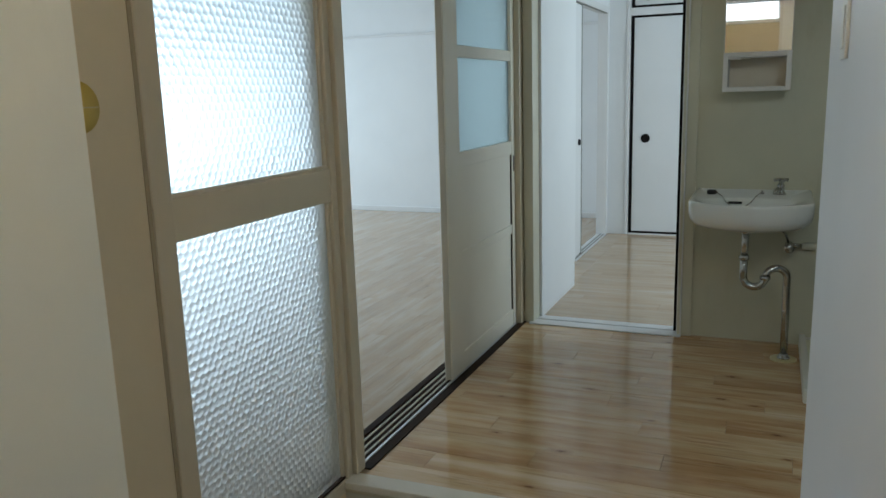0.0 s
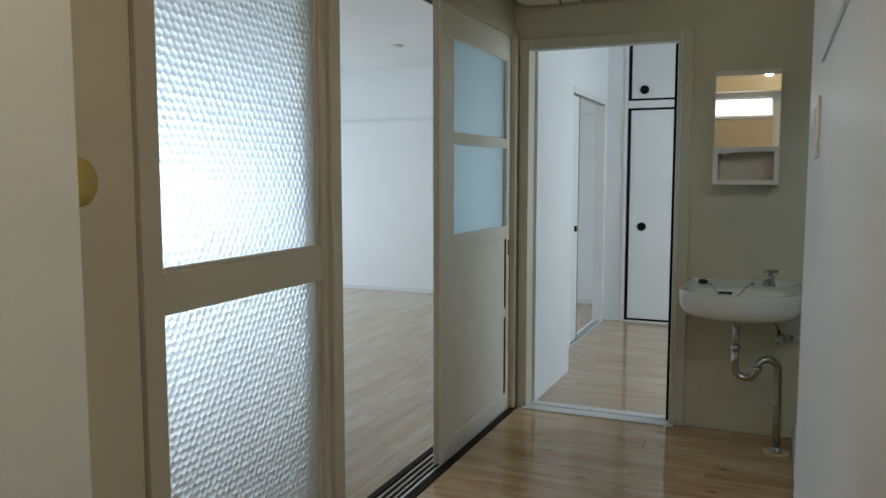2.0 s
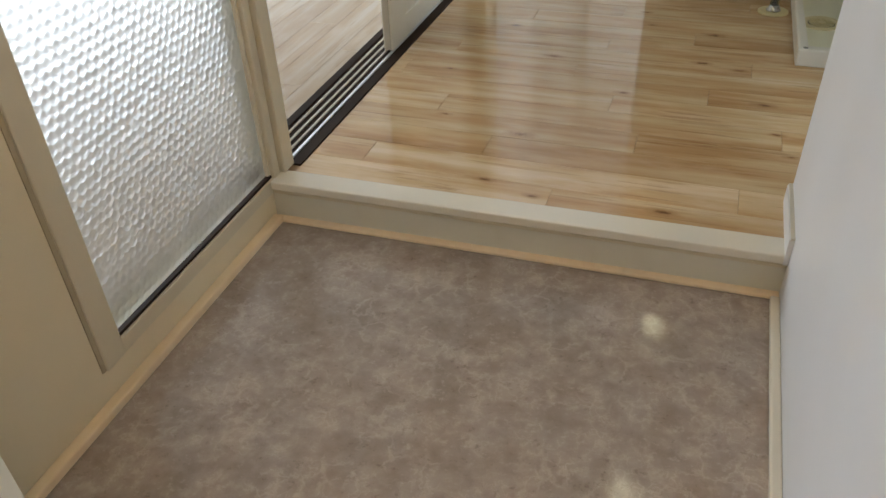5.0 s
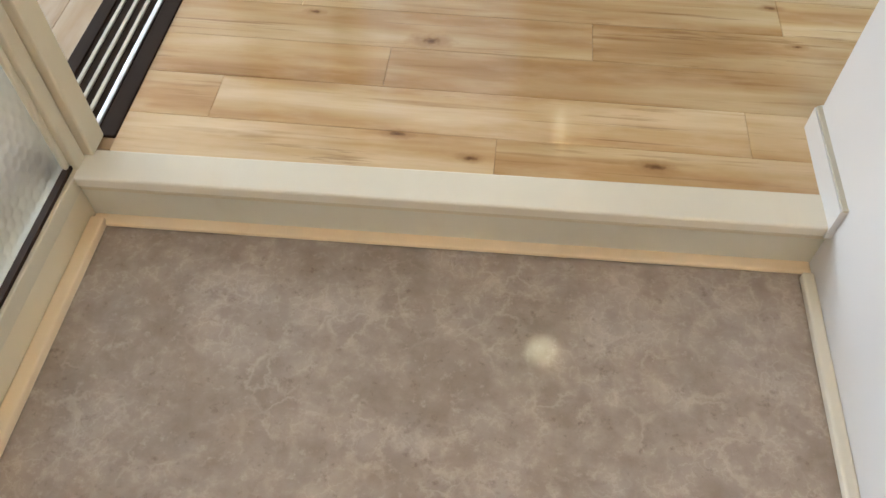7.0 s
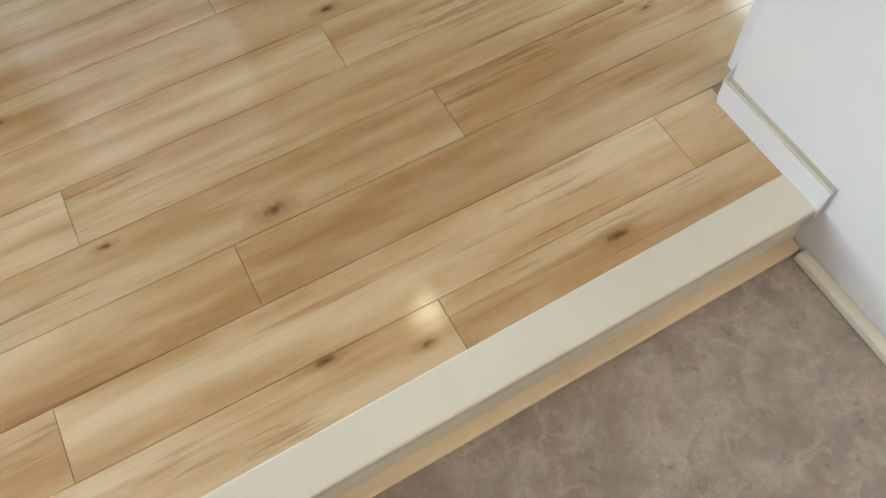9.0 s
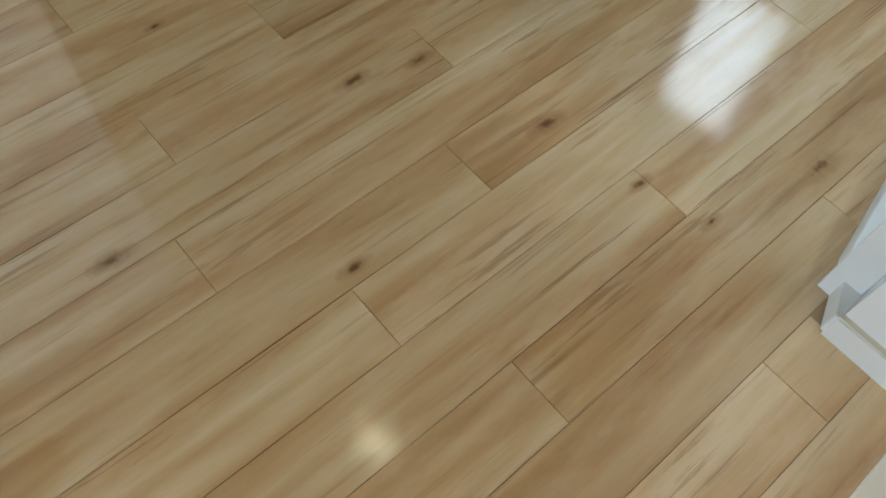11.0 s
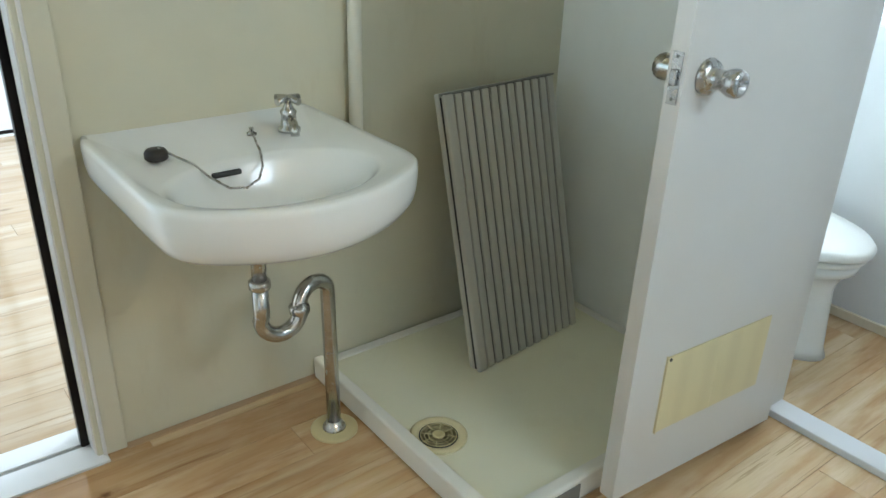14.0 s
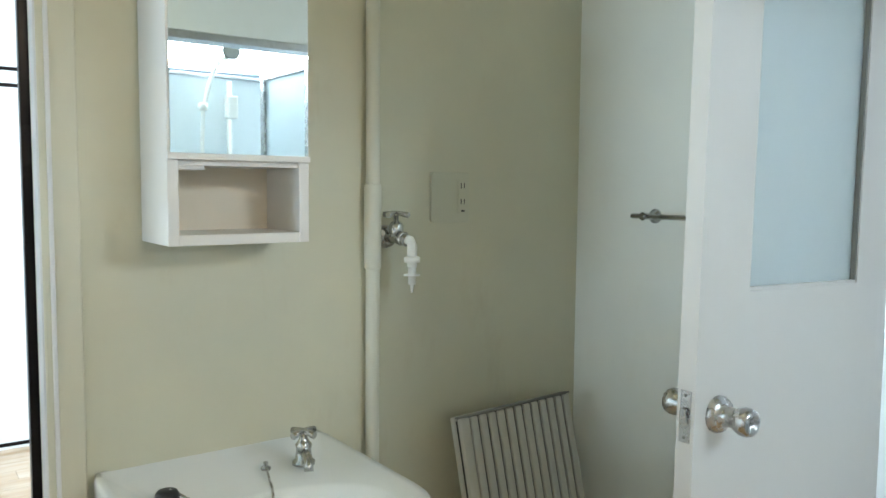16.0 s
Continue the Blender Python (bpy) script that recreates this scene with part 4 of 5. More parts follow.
# ---- laundry niche ----
def washing_pan():
    x0, x1, y0, y1 = 1.382, 2.21, 1.13, 1.872
    w = thing("washing_machine_pan", ((x0 + x1) / 2, (y0 + y1) / 2, 0), "ivory plastic washing machine pan with a round drain", "drain pan")
    part("base", box(x0 + 0.016, x1 - 0.016, y0 + 0.016, y1 - 0.016, 0.0, 0.042, 0.0), M_PAN, w)
    t = 0.027
    part("rim", prism([(x0, y0), (x1, y0), (x1, y0 + t), (x0 + t, y0 + t), (x0 + t, y1), (x0, y1)], 0.0, 0.062, 0.006), M_PANRIM, w, "raised pale rim")
    part("low_rim", prism([(x0 + t, y1 - t), (x1 - t, y1 - t), (x1 - t, y0 + t), (x1, y0 + t), (x1, y1), (x0 + t, y1)], 0.0, 0.047, 0.004), M_PANRIM, w, "low pale rim along the walls")
    dx, dy = 1.472, 1.44
    dr = part("drain", lathe([(0.068, 0.022), (0.068, 0.026), (0.062, 0.029), (0.05, 0.027), (0.046, 0.0235), (0.001, 0.0235)], (dx, dy, 0.02), n=40), M_VENT, w, "yellowed drain ring")
    part("drain_recess", lathe([(0.046, 0.0236), (0.046, 0.0246), (0.001, 0.0246)], (dx, dy, 0.02), n=32), M_RUBBER, dr, "dark drain recess")
    for r in (0.043, 0.034, 0.025):
        part("grate_ring", lathe([(r, 0.0247), (r, 0.0262), (r - 0.0028, 0.0262), (r - 0.0028, 0.0247)], (dx, dy, 0.02), n=28), M_RING, dr)
    part("grate_hub", lathe([(0.015, 0.0247), (0.015, 0.0275), (0.011, 0.029), (0.001, 0.027)], (dx, dy, 0.02), n=20), M_RING, dr)
    for a in range(0, 360, 45):
        u, v = math.cos(radians(a)), math.sin(radians(a))
        part("grate_spoke", tube([(dx + 0.015 * u, dy + 0.015 * v, 0.0458), (dx + 0.044 * u, dy + 0.044 * v, 0.0458)], 0.0016, 6), M_RING, dr)
    part("hatch", box(1.515, 1.62, y0 - 0.003, y0 + 0.001, 0.01, 0.05, 0.002), M_GREY, w, "grey rubber hatch")
    part("screw", lathe([(0.008, 0.0622), (0.008, 0.0632), (0.004, 0.064), (0.001, 0.064)], (x0 + 0.024, y0 + 0.013, 0), n=14), M_GREY, w)


washing_pan()


def bath_lid():
    """A stack of two folded bath covers, slats upright, leaning on the wall."""
    W, Hh = 0.405, 0.725
    lid = new("bath_cover")
    ORG[lid.name] = Vector()
    tagged(lid, "folded grey striped bath cover leaning in the corner", "bath cover")
    n = 12
    pitch = (W - 0.03) / n
    # local frame: x along the width, y depth (front is -y), z up
    part("board", box(0.004, W - 0.004, 0.008, 0.02, 0, Hh, 0.002), M_SLATGAP, lid, "dark core")
    for k in range(n):
        part("slat", box(0.03 + k * pitch + 0.0045, 0.03 + (k + 1) * pitch - 0.0045, 0.0, 0.010, 0.002, Hh - 0.002, 0.003), M_SLAT, lid)
    part("edge_profile", box(-0.002, 0.028, -0.002, 0.012, 0, Hh, 0.004), M_SLAT, lid, "pale side profile")
    part("back_board", box(0.0, W - 0.002, 0.024, 0.040, 0.0, Hh + 0.004, 0.004), M_SLAT, lid)
    part("board_gap", box(0.004, W - 0.01, 0.0201, 0.0238, 0.004, Hh - 0.006), M_RUBBER, lid)
    part("end_cap", box(0.0, W, 0.0, 0.022, Hh, Hh + 0.004, 0.001), M_GREY, lid)
    lean = math.degrees(math.asin(0.175 / Hh))
    lid.matrix_world = Matrix.Translation((1.718, 1.582, 0.0425)) @ Matrix.Rotation(radians(5.0), 4, "Z") @ Matrix.Rotation(radians(0.3), 4, "Y") @ Matrix.Rotation(radians(-lean), 4, "X")


bath_lid()

bar = thing("towel_bar", (XA, 1.45, 1.233), "thin chrome towel bar on the niche wall", "towel bar")
part("bar", tube([(XA - 0.045, 1.64, 1.235), (XA - 0.045, 1.12, 1.235)], 0.0065, 12), M_CHROME, bar)
for y in (1.60, 1.16):
    part("bracket", lathe([(0.019, 0.0), (0.019, -0.004), (0.009, -0.01), (0.008, -0.05), (0.011, -0.052)], (XA, y, 1.235), "x", 16), M_CHROME, bar)


# ---- toilet door, swung open into the hall ----
def toilet_door():
    d = new("door_1")
    ORG[d.name] = Vector()
    tagged(d, "off-white toilet door standing open, with a frosted pane", "door", kind="structure")
    w, t, z0, z1 = 0.545, 0.036, 0.02, 1.88
    wx0, wx1, wz0, wz1 = -0.415, -0.082, 1.118, 1.74
    part("leaf", boxes((-w, wx0, 0, t, z0, z1), (wx1, 0, 0, t, z0, z1), (wx0, wx1, 0, t, z0, wz0), (wx0, wx1, 0, t, wz1, z1)), M_DOORW, d)
    p = part("pane", box(wx0, wx1, 0.013, 0.019, wz0, wz1), M_DOORPANE, d, "frosted glass pane")
    part("bead", box(wx0, wx1, 0.003, 0.012, wz0, wz0 + 0.006), M_DOORW, p)
    part("bead", box(wx1 - 0.005, wx1, 0.003, 0.012, wz0 + 0.006, wz1), M_GREY, p)
    # ventilation grille low in the leaf
    v = part("vent", box(-0.447, -0.103, -0.004, 0.0, 0.162, 0.346, 0.001), M_VENT, d, "yellowed perforated vent panel")
    part("vent_edge", box(-0.45, -0.447, -0.005, 0.0, 0.160, 0.348), M_VENT, v)
    part("vent_seam", box(-0.276, -0.274, -0.0045, -0.004, 0.162, 0.346), M_VENT, v)
    for x, z in ((-0.441, 0.34),):
        part("screw", lathe([(0.004, 0.0), (0.004, -0.0015), (0.001, -0.002)], (x, -0.004, z), "y", 10), M_RUBBER, v)
    kx, kz = -0.485, 0.912
    for s, y in ((-1, 0.0), (1, t)):
        prof = [(0.035, 0.0), (0.035, 0.004), (0.032, 0.010), (0.025, 0.014), (0.0195, 0.020), (0.0180, 0.030), (0.0195, 0.040), (0.0235, 0.049), (0.0262, 0.057), (0.0262, 0.067), (0.0235, 0.074), (0.0180, 0.077), (0.0115, 0.077), (0.0105, 0.069), (0.001, 0.069)]
        k = part("knob", lathe([(r * 0.92, s * h * 0.9) for r, h in prof], (kx, y, kz), "y", 32), M_STEEL, d, "brushed steel door knob")
        if s < 0:
            part("thumb_turn", box(kx - 0.006, kx + 0.006, -0.069, -0.059, kz - 0.0025, kz + 0.0025, 0.001), M_STEEL, k)
            part("rose_pin", lathe([(0.0035, -0.009), (0.0035, -0.0105), (0.001, -0.0105)], (kx + 0.008, 0, kz + 0.023), "y", 8), M_RUBBER, k)
    lp = part("latch_plate", box(-w - 0.002, -w + 0.0005, 0.007, 0.029, kz - 0.045, kz + 0.043, 0.001), M_STEEL, d, "steel latch plate")
    part("latch", box(-w - 0.009, -w - 0.002, 0.011, 0.025, kz - 0.013, kz + 0.014, 0.003), M_STEEL, lp)
    for z in (kz - 0.036, kz + 0.035):
        part("screw", lathe([(0.003, -0.0021), (0.003, -0.003), (0.001, -0.003)], (-w, 0.018, z), "x", 8), M_GREY, lp)
    for z in (0.25, 1.65):
        part("hinge", lathe([(0.006, -0.045), (0.006, 0.045)], (0.004, t, z), n=12), M_STEEL, d)
    d.matrix_world = Matrix.Translation((2.19, 1.035, 0.006)) @ Matrix.Rotation(radians(-2.9), 4, "Z") @ Matrix.Rotation(radians(1.0), 4, "Y")


toilet_door()
tf = thing("toilet_door_frame", (2.26, 0.7, 0), "white toilet doorway frame with a flat white threshold", "door frame", kind="structure")
part("threshold", box(2.243, 2.312, 0.36, 1.07, -0.004, 0.018, 0.003), M_WHITE, tf)
part("jamb", box(2.2, 2.318, 1.066, 1.10, 0, 1.9, 0.003), M_DOORW, tf)
part("jamb", box(2.2, 2.318, 0.345, 0.375, 0, 1.9, 0.003), M_DOORW, tf)
part("head", box(2.2, 2.318, 0.375, 1.066, 1.885, 1.915, 0.003), M_DOORW, tf)


# ---- toilet room ----
structure("wall_toilet_east", boxes((2.9, 2.98, 0.3, 0.98, 0, 2.3), (2.9, 2.98, 1.52, 1.9, 0, 2.3), (2.9, 2.98, 0.98, 1.52, 0, 0.88), (2.9, 2.98, 0.98, 1.52, 1.56, 2.3)), M_WHITEWALL,
          "white wall with a small window in the toilet room", "wall")
structure("wall_toilet_north", box(2.3, 2.9, 1.8, 1.87, 0, 2.3), M_WHITEWALL, "white end wall of the toilet room", "wall")
structure("wall_toilet_south", box(2.3, 2.9, 0.27, 0.35, 0, 2.3), M_WHITEWALL, "white near wall of the toilet room", "wall")
structure("ceiling_toilet", box(2.3, 2.98, 0.3, 1.87, 2.25, 2.3), M_WHITEWALL, "white toilet room ceiling", "ceiling")
structure("baseboard_toilet", box(2.888, 2.9, 0.35, 1.8, 0, 0.03, 0.002), M_CABIN, "thin brown strip at the foot of the toilet wall", "baseboard")
w2 = thing("window_2", (2.94, 1.25, 0.88), "small aluminium window of the toilet room", "window", kind="structure")
for b in ((0.98, 1.0, 0.88, 1.56), (1.5, 1.52, 0.88, 1.56), (1.0, 1.5, 0.88, 0.9), (1.0, 1.5, 1.54, 1.56)):
    part("window_frame", box(2.92, 2.955, *b), M_ALU, w2)


_wp = part("pane", box(2.934, 2.939, 1.0, 1.5, 0.9, 1.54), M_FROSTD, w2, "frosted window pane")
_wp.visible_shadow = False


def toilet():
    cx = 2.61
    t = thing("toilet", (cx, 1.4, 0), "white ceramic toilet with its lid closed", "toilet")
    N = 48
    ang = [2 * math.pi * k / N for k in range(N)]

    def egg(hw, y0, y1, z):
        cy, hl = (y0 + y1) / 2 + 0.04, (y1 - y0) / 2
        return [(cx + hw * math.cos(a) * (1 - 0.10 * (1 if math.sin(a) < 0 else -0.4) * abs(math.sin(a))), cy + hl * math.sin(a), z * 0.83) for a in ang]

    part("bowl", rings_mesh([egg(0.120, 1.075, 1.56, 0.0), egg(0.113, 1.085, 1.55, 0.03), egg(0.102, 1.095, 1.55, 0.18), egg(0.110, 1.10, 1.57, 0.26), egg(0.15, 1.085, 1.56, 0.315), egg(0.18, 1.055, 1.55, 0.335), egg(0.185, 1.05, 1.55, 0.365), egg(0.17, 1.07, 1.53, 0.37)]), M_CERAMIC, t)
    part("seat", rings_mesh([egg(0.178, 1.052, 1.53, 0.372), egg(0.188, 1.04, 1.535, 0.378), egg(0.188, 1.04, 1.535, 0.39), egg(0.178, 1.052, 1.53, 0.396)]), M_PLASTIC, t, "white plastic seat")
    part("lid", rings_mesh([egg(0.18, 1.042, 1.53, 0.398), egg(0.193, 1.027, 1.54, 0.405), egg(0.195, 1.024, 1.54, 0.42), egg(0.185, 1.035, 1.535, 0.436), egg(0.13, 1.10, 1.50, 0.452), egg(0.05, 1.22, 1.42, 0.457)]), M_PLASTIC, t, "white plastic lid")
    part("tank", box(cx - 0.2, cx + 0.2, 1.58, 1.79, 0.36, 0.78, 0.03, 4), M_CERAMIC, t, "white ceramic tank")
    part("tank_foot", box(cx - 0.11, cx + 0.11, 1.54, 1.78, 0.0, 0.37, 0.02), M_CERAMIC, t)


toilet()


# ---- bathroom behind the entrance wall ----
structure("wall_bath_north", boxes((2.06, 2.3, 0.25, 0.33, 0, 2.3), (1.402, 2.06, 0.25, 0.33, 1.845, 2.3)), M_GREYWALL, "painted wall above the bathroom doorway", "wall")
structure("wall_bath_south", boxes((1.44, 2.75, -1.1, -1.02, 0, 1.89), (1.44, 1.5, -1.1, -1.02, 1.89, 2.3), (2.65, 2.75, -1.1, -1.02, 1.89, 2.3), (1.5, 2.65, -1.1, -1.02, 2.24, 2.3)), M_BATH,
          "pale blue bathroom wall with a high window", "wall")
structure("wall_bath_east", box(2.7, 2.78, -1.1, 0.27, 0, 2.3), M_BATH, "pale blue bathroom side wall", "wall")
structure("wall_bath_west", box(1.441, 1.46, -1.02, 0.1, 0, 2.3), M_BATH, "pale blue bathroom wall panel", "wall")
structure("floor_bath", box(1.44, 2.75, -1.05, 0.27, -0.02, 0.03), M_BATH, "pale blue bathroom floor", "floor")
structure("ceiling_bath", box(1.44, 2.78, -1.1, 0.33, 2.3, 2.36), M_WHITE, "white bathroom ceiling", "ceiling")
structure("bath_ledge", box(1.46, 2.7, -1.02, -0.985, 1.875, 1.89, 0.003), M_ALU, "aluminium ledge under the bathroom window", "trim")
bf = thing("bath_door_frame", (1.7, 0.3, 0), "aluminium bathroom door frame with a low sill", "door frame", kind="structure")
part("sill", prism([(1.343, 0.2435), (1.46, 0.2435), (2.0, 0.25), (2.2, 0.3), (2.2, 0.36), (1.75, 0.362), (1.47, 0.305), (1.343, 0.252)], 0.0, 0.05, 0.002), M_WHITE, bf)
part("jamb", box(1.402, 1.410, 0.246, 0.30, 0.0, 1.845, 0.002), M_WHITE, bf)
part("jamb", box(2.03, 2.06, 0.246, 0.335, 0.1, 1.845, 0.003), M_ALU, bf)
part("head", box(1.410, 2.03, 0.246, 0.335, 1.815, 1.845, 0.003), M_ALU, bf)


def bath_door():
    d = thing("bath_door", (2.01, 0.25, 0.1), "aluminium bathroom door with patterned panes, standing open", "door")
    x = 2.025
    for y0, y1 in ((-0.25, -0.21), (0.2, 0.24)):
        part("stile", box(x - 0.03, x, y0, y1, 0.1, 1.81, 0.003), M_STEEL, d)
    for z0, z1 in ((0.1, 0.16), (0.9, 0.94), (1.77, 1.81)):
        part("rail", box(x - 0.03, x, -0.21, 0.2, z0, z1, 0.003), M_STEEL, d)
    for z0, z1 in ((0.16, 0.9), (0.94, 1.77)):
        part("pane", box(x - 0.018, x - 0.012, -0.21, 0.2, z0, z1), M_DOORPANE, d, "pale patterned pane")


bath_door()


def shower():
    s = thing("shower_set", (2.13, -1.0, 1.5), "white hand shower with its hose on the bathroom wall", "shower")
    part("column", tube([(2.13, -0.99, 0.9), (2.13, -0.99, 1.86)], 0.014, 12), M_PLASTIC, s)
    part("holder", box(2.10, 2.16, -0.985, -0.93, 1.66, 1.78, 0.008), M_PLASTIC, s)
    part("hose", tube([(2.16, -0.96, 1.0), (2.05, -0.95, 0.9), (1.98, -0.94, 1.2), (1.96, -0.93, 1.5), (1.965, -0.92, 1.7), (2.0, -0.9, 1.85), (2.03, -0.88, 1.93)], 0.011, 10), M_PLASTIC, s)
    part("hose_clip", lathe([(0.022, -0.02), (0.026, 0.0), (0.022, 0.02)], (1.964, -0.92, 1.71), n=14), M_PLASTIC, s)
    part("shower_head", lathe([(0.012, -0.08), (0.018, -0.03), (0.045, 0.0), (0.048, 0.015), (0.03, 0.02)], (2.1, -0.88, 2.0), "y", 20), M_GREY, s, "dark grey shower head")
    part("head_bracket", tube([(2.03, -0.88, 1.93), (2.07, -0.88, 1.96), (2.1, -0.88, 1.99)], 0.014, 10), M_PLASTIC, s)


shower()


# ---- entrance ----
def entrance_door():
    d = thing("entrance_door", (0.82, -2.6, ZG), "beige steel entrance door with a moulded panel", "door")
    part("leaf", box(0.425, 1.215, -2.64, -2.6, ZG + 0.01, 1.765, 0.003), M_ENTR, d)
    for b in ((0.53, 1.11, 1.5, 1.52), (0.53, 1.11, 0.9, 0.92), (0.53, 0.55, 0.92, 1.5), (1.09, 1.11, 0.92, 1.5)):
        part("moulding", box(b[0], b[1], -2.6, -2.592, b[2], b[3], 0.003), M_ENTR, d)
    part("handle", tube([(0.5, -2.6, 0.85), (0.5, -2.555, 0.85), (0.56, -2.55, 0.85), (0.62, -2.55, 0.85)], 0.01, 10), M_STEEL, d)


entrance_door()
ef = thing("entrance_frame", (0.82, -2.63, ZG), "white frame of the entrance door with an added glazed transom", "door frame", kind="structure")
part("jamb", box(0.4, 0.425, -2.7, -2.58, ZG, 1.97), M_WHITE, ef)
part("jamb", box(1.215, 1.24, -2.7, -2.58, ZG, 1.97), M_WHITE, ef)
part("rail", box(0.425, 1.215, -2.7, -2.58, 1.768, 1.795), M_WHITE, ef)
# transom added above the door as an opening for the entrance fill
_tp = part("pane", box(0.425, 1.215, -2.642, -2.636, 1.795, 1.97), M_FROSTD, ef, "frosted pane of the added transom")
_tp.visible_shadow = False
structure("entrance_beam", box(0.31, XR, -2.42, -2.3, 2.0, ZC), M_CREAM, "cream beam across the entrance ceiling", "beam")
wl = thing("entrance_lamp", (1.18, -1.75, ZC), "small lit warm globe lamp on the entrance ceiling", "ceiling lamp")
part("base", lathe([(0.055, 0.0), (0.055, -0.012), (0.04, -0.022), (0.03, -0.03)], (1.18, -1.75, ZC)), M_PLASTIC, wl)
part("globe", lathe([(0.03, -0.03), (0.047, -0.05), (0.054, -0.075), (0.047, -0.1), (0.028, -0.118), (0.001, -0.124)], (1.18, -1.75, ZC)), M_BULB2, wl, "glowing warm globe")

sw = thing("light_switch", (XR, -0.3, 1.27), "white wall switch plate in the entrance", "light switch")
part("plate", box(XR - 0.007, XR, -0.36, -0.24, 1.27, 1.39, 0.002), M_PLASTIC, sw)
part("rocker", box(XR - 0.010, XR - 0.007, -0.33, -0.27, 1.29, 1.37, 0.002), M_PLASTIC, sw)
structure("wall_rail", box(XR - 0.006, XR, -1.9, -0.42, 1.445, 1.46, 0.002), M_WHITE, "thin white rail on the entrance wall", "trim")

st = thing("round_sticker", (0.0, -0.9, 1.22), "yellow round sticker on the cream panel", "sticker")
part("disc", lathe([(0.05, 0.0005), (0.05, 0.0015), (0.001, 0.0016)], (0.0, -0.906, 1.222), "x", 28), M_STICK, st)
part("fold", box(0.0016, 0.0022, -0.954, -0.859, 1.220, 1.223), M_RING, st)


# ---- pipes and lamp under the hall ceiling ----
def ceiling_pipe():
    c = thing("ceiling_pipe", (1.0, 1.8, 2.1), "cream painted pipe hung under the hall ceiling", "ceiling pipe")
    Y, Z, R = 1.815, 2.105, 0.024
    pts = [(2.2, Y, Z), (1.0, Y, Z), (0.2, Y, Z)] + [(0.14 + 0.06 * math.cos(radians(a)), Y - 0.06 + 0.06 * math.sin(radians(a)), Z) for a in range(90, 181, 10)] + [(0.08, 1.0, Z + 0.02), (0.08, -0.6, Z + 0.04)]
    part("pipe", tube(pts, R, 18), M_PIPEW, c)
    for x in (0.262, 0.375, 0.63, 0.983, 1.27, 1.7):
        part("strap", lathe([(R + 0.0005, -0.006), (R + 0.003, -0.006), (R + 0.003, 0.006), (R + 0.0005, 0.006)], (x, Y, Z), "x", 18), M_GREY, c, "dark pipe strap")
        part("hanger", box(x - 0.003, x + 0.003, Y - 0.003, Y + 0.003, Z + R, ZC), M_GREY, c)
    for y in (1.55, 1.3):
        part("collar", lathe([(R + 0.001, -0.02), (R + 0.005, -0.018), (R + 0.005, 0.018), (R + 0.001, 0.02)], (0.08, y, Z + 0.008), "y", 18), M_PIPEW, c)


ceiling_pipe()
lp = thing("ceiling_lamp", (1.05, 1.03, ZC), "small lit globe lamp on the hall ceiling", "ceiling lamp")
part("base", lathe([(0.06, 0.0), (0.06, -0.012), (0.045, -0.022), (0.036, -0.03)], (1.05, 1.03, ZC)), M_PLASTIC, lp)
part("globe", lathe([(0.036, -0.03), (0.056, -0.05), (0.065, -0.08), (0.056, -0.11), (0.034, -0.132), (0.001, -0.139)], (1.05, 1.03, ZC)), M_BULB, lp, "glowing pale yellow globe")

# ---- floor planks, each a piece of its own ----
PW, PL = 0.12, 1.03
OFFS = [0.758, 0.2, 0.523, 0.939, 1.338, 0.83, 1.12, 0.672, 1.247, 0.748, 1.045, 0.42]
PLANK_MESHES = {}


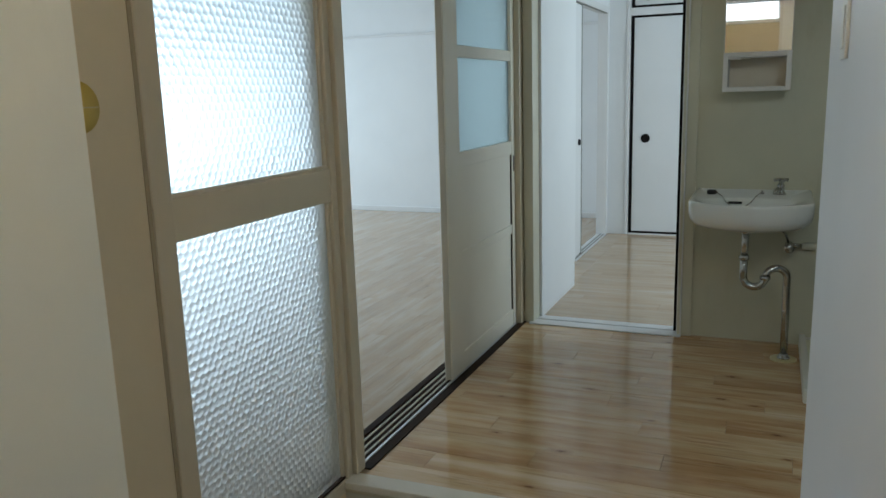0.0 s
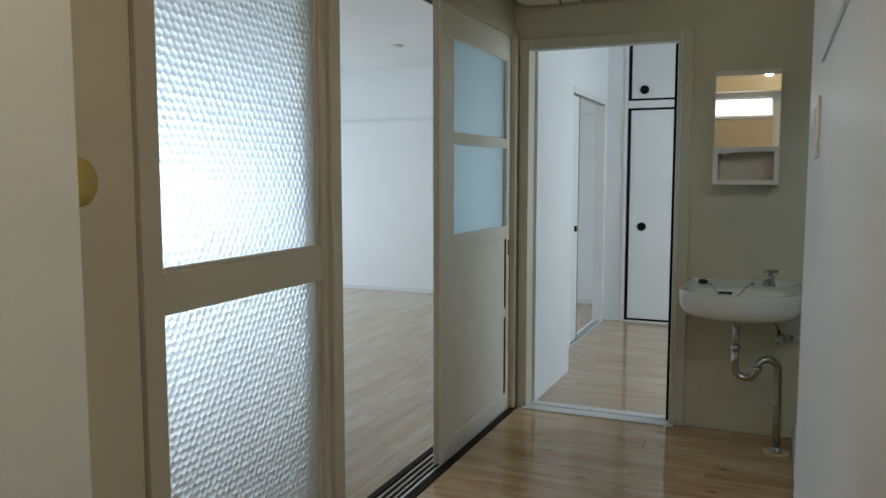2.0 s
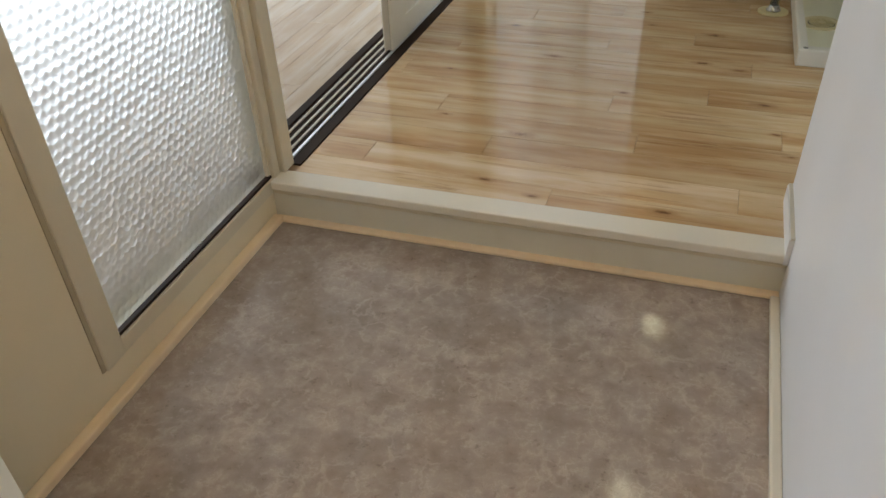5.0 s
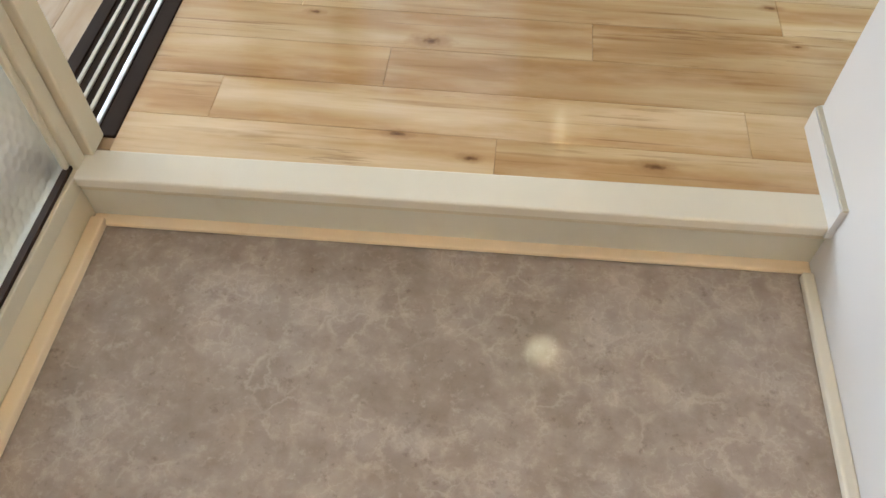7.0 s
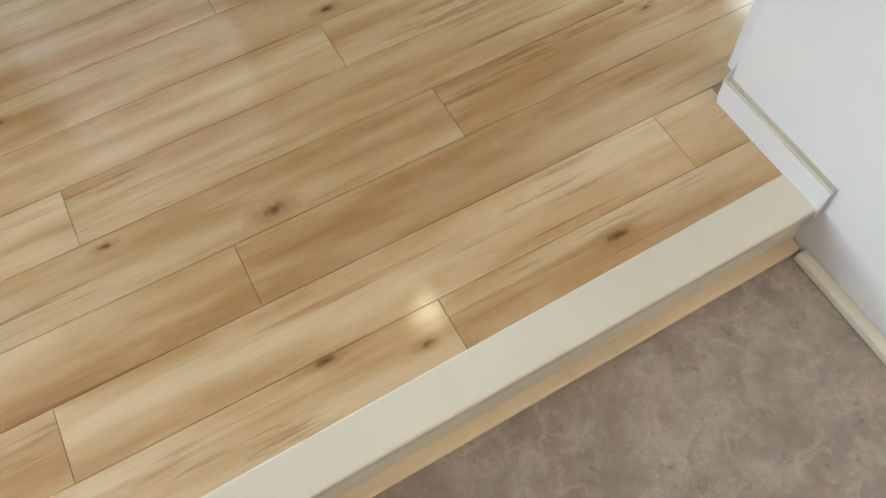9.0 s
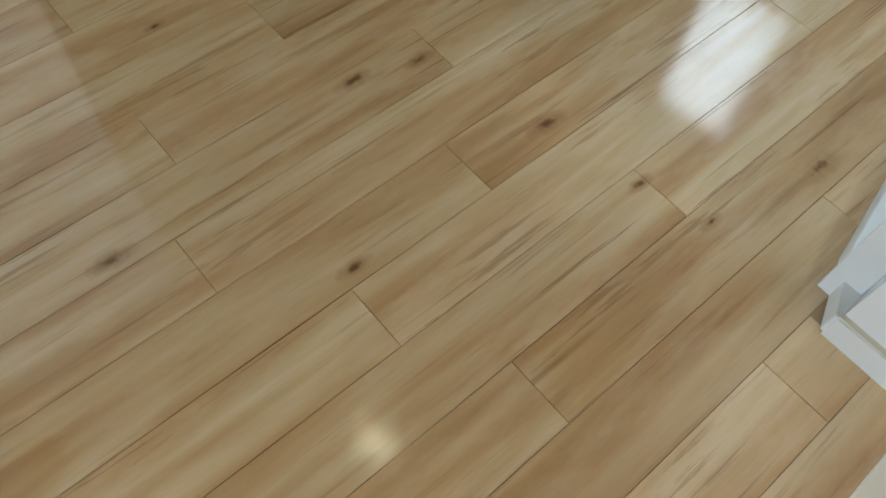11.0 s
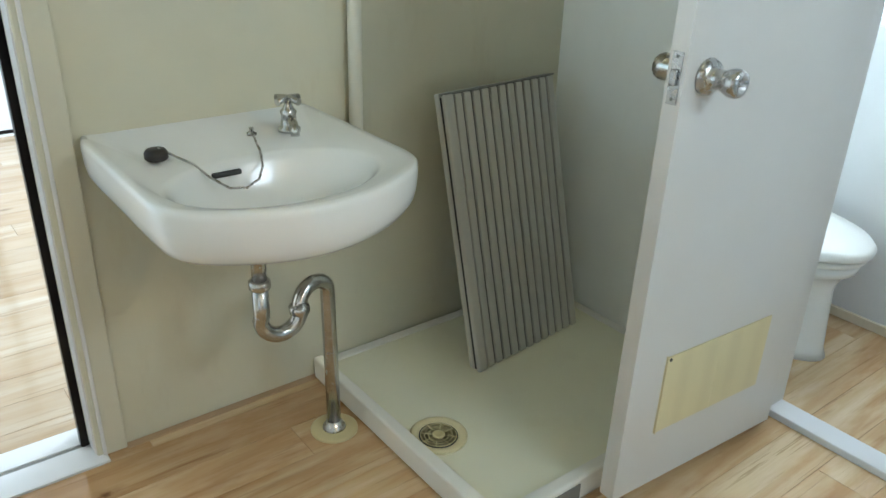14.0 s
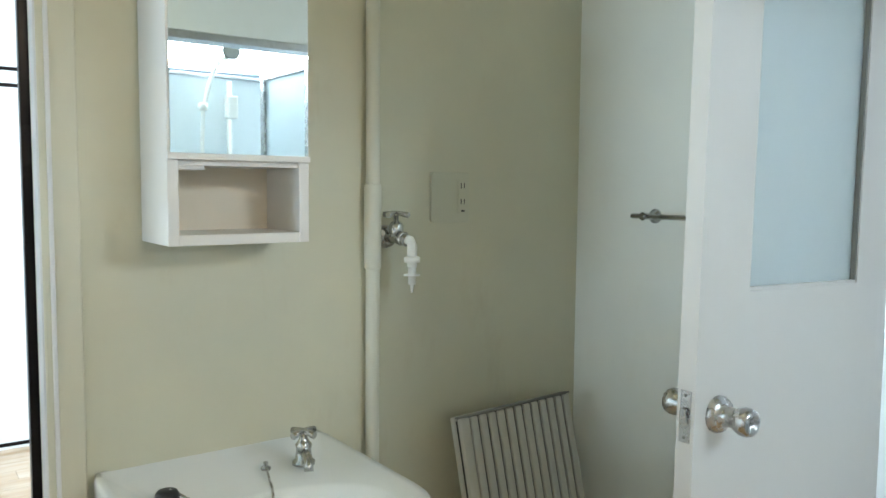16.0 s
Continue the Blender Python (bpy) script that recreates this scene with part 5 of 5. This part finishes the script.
def plank_mesh(w, d, material):
    key = (round(w, 3), round(d, 3), material.name)
    if key not in PLANK_MESHES:
        bm = bmesh.new()
        e, s = 0.0002, 0.0006
        lo = [bm.verts.new(c) for c in ((e, e, -0.002), (w - e, e, -0.002), (w - e, d - e, -0.002), (e, d - e, -0.002))]
        hi = [bm.verts.new(c) for c in ((e + s, e + s, 0), (w - e - s, e + s, 0), (w - e - s, d - e - s, 0), (e + s, d - e - s, 0))]
        bm.faces.new(hi)
        for i in range(4):
            bm.faces.new((lo[i], lo[(i + 1) % 4], hi[(i + 1) % 4], hi[i]))
        me = bpy.data.meshes.new("plank")
        bm.to_mesh(me)
        bm.free()
        me.materials.append(material)
        PLANK_MESHES[key] = me
    return PLANK_MESHES[key]


def plank_rows(x0, x1, y0, y1, first=0, shift=0.0):
    """Yields x, y, length, width of planks that fill a rectangle, joints staggered row by row."""
    k = math.floor((y0 - 0.035) / PW)
    while True:
        a, b = 0.035 + k * PW, 0.035 + (k + 1) * PW
        ya, yb = max(a, y0), min(b, y1)
        if ya >= y1 - 1e-4:
            return
        if yb - ya > 0.004:
            x = OFFS[(k + first) % len(OFFS)] + shift
            x -= PL * math.ceil((x - x0) / PL)
            while x < x1:
                xa, xb = max(x, x0), min(x + PL, x1)
                if xb - xa > 0.004:
                    yield xa, ya, xb - xa, yb - ya
                x += PL
        k += 1


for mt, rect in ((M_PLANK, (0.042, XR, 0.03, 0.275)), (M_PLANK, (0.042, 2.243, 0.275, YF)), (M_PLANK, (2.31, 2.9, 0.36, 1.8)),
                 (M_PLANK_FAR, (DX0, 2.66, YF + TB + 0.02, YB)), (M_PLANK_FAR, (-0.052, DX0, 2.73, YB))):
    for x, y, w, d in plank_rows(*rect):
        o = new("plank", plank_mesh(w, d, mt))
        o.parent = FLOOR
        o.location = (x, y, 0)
bm = bmesh.new()
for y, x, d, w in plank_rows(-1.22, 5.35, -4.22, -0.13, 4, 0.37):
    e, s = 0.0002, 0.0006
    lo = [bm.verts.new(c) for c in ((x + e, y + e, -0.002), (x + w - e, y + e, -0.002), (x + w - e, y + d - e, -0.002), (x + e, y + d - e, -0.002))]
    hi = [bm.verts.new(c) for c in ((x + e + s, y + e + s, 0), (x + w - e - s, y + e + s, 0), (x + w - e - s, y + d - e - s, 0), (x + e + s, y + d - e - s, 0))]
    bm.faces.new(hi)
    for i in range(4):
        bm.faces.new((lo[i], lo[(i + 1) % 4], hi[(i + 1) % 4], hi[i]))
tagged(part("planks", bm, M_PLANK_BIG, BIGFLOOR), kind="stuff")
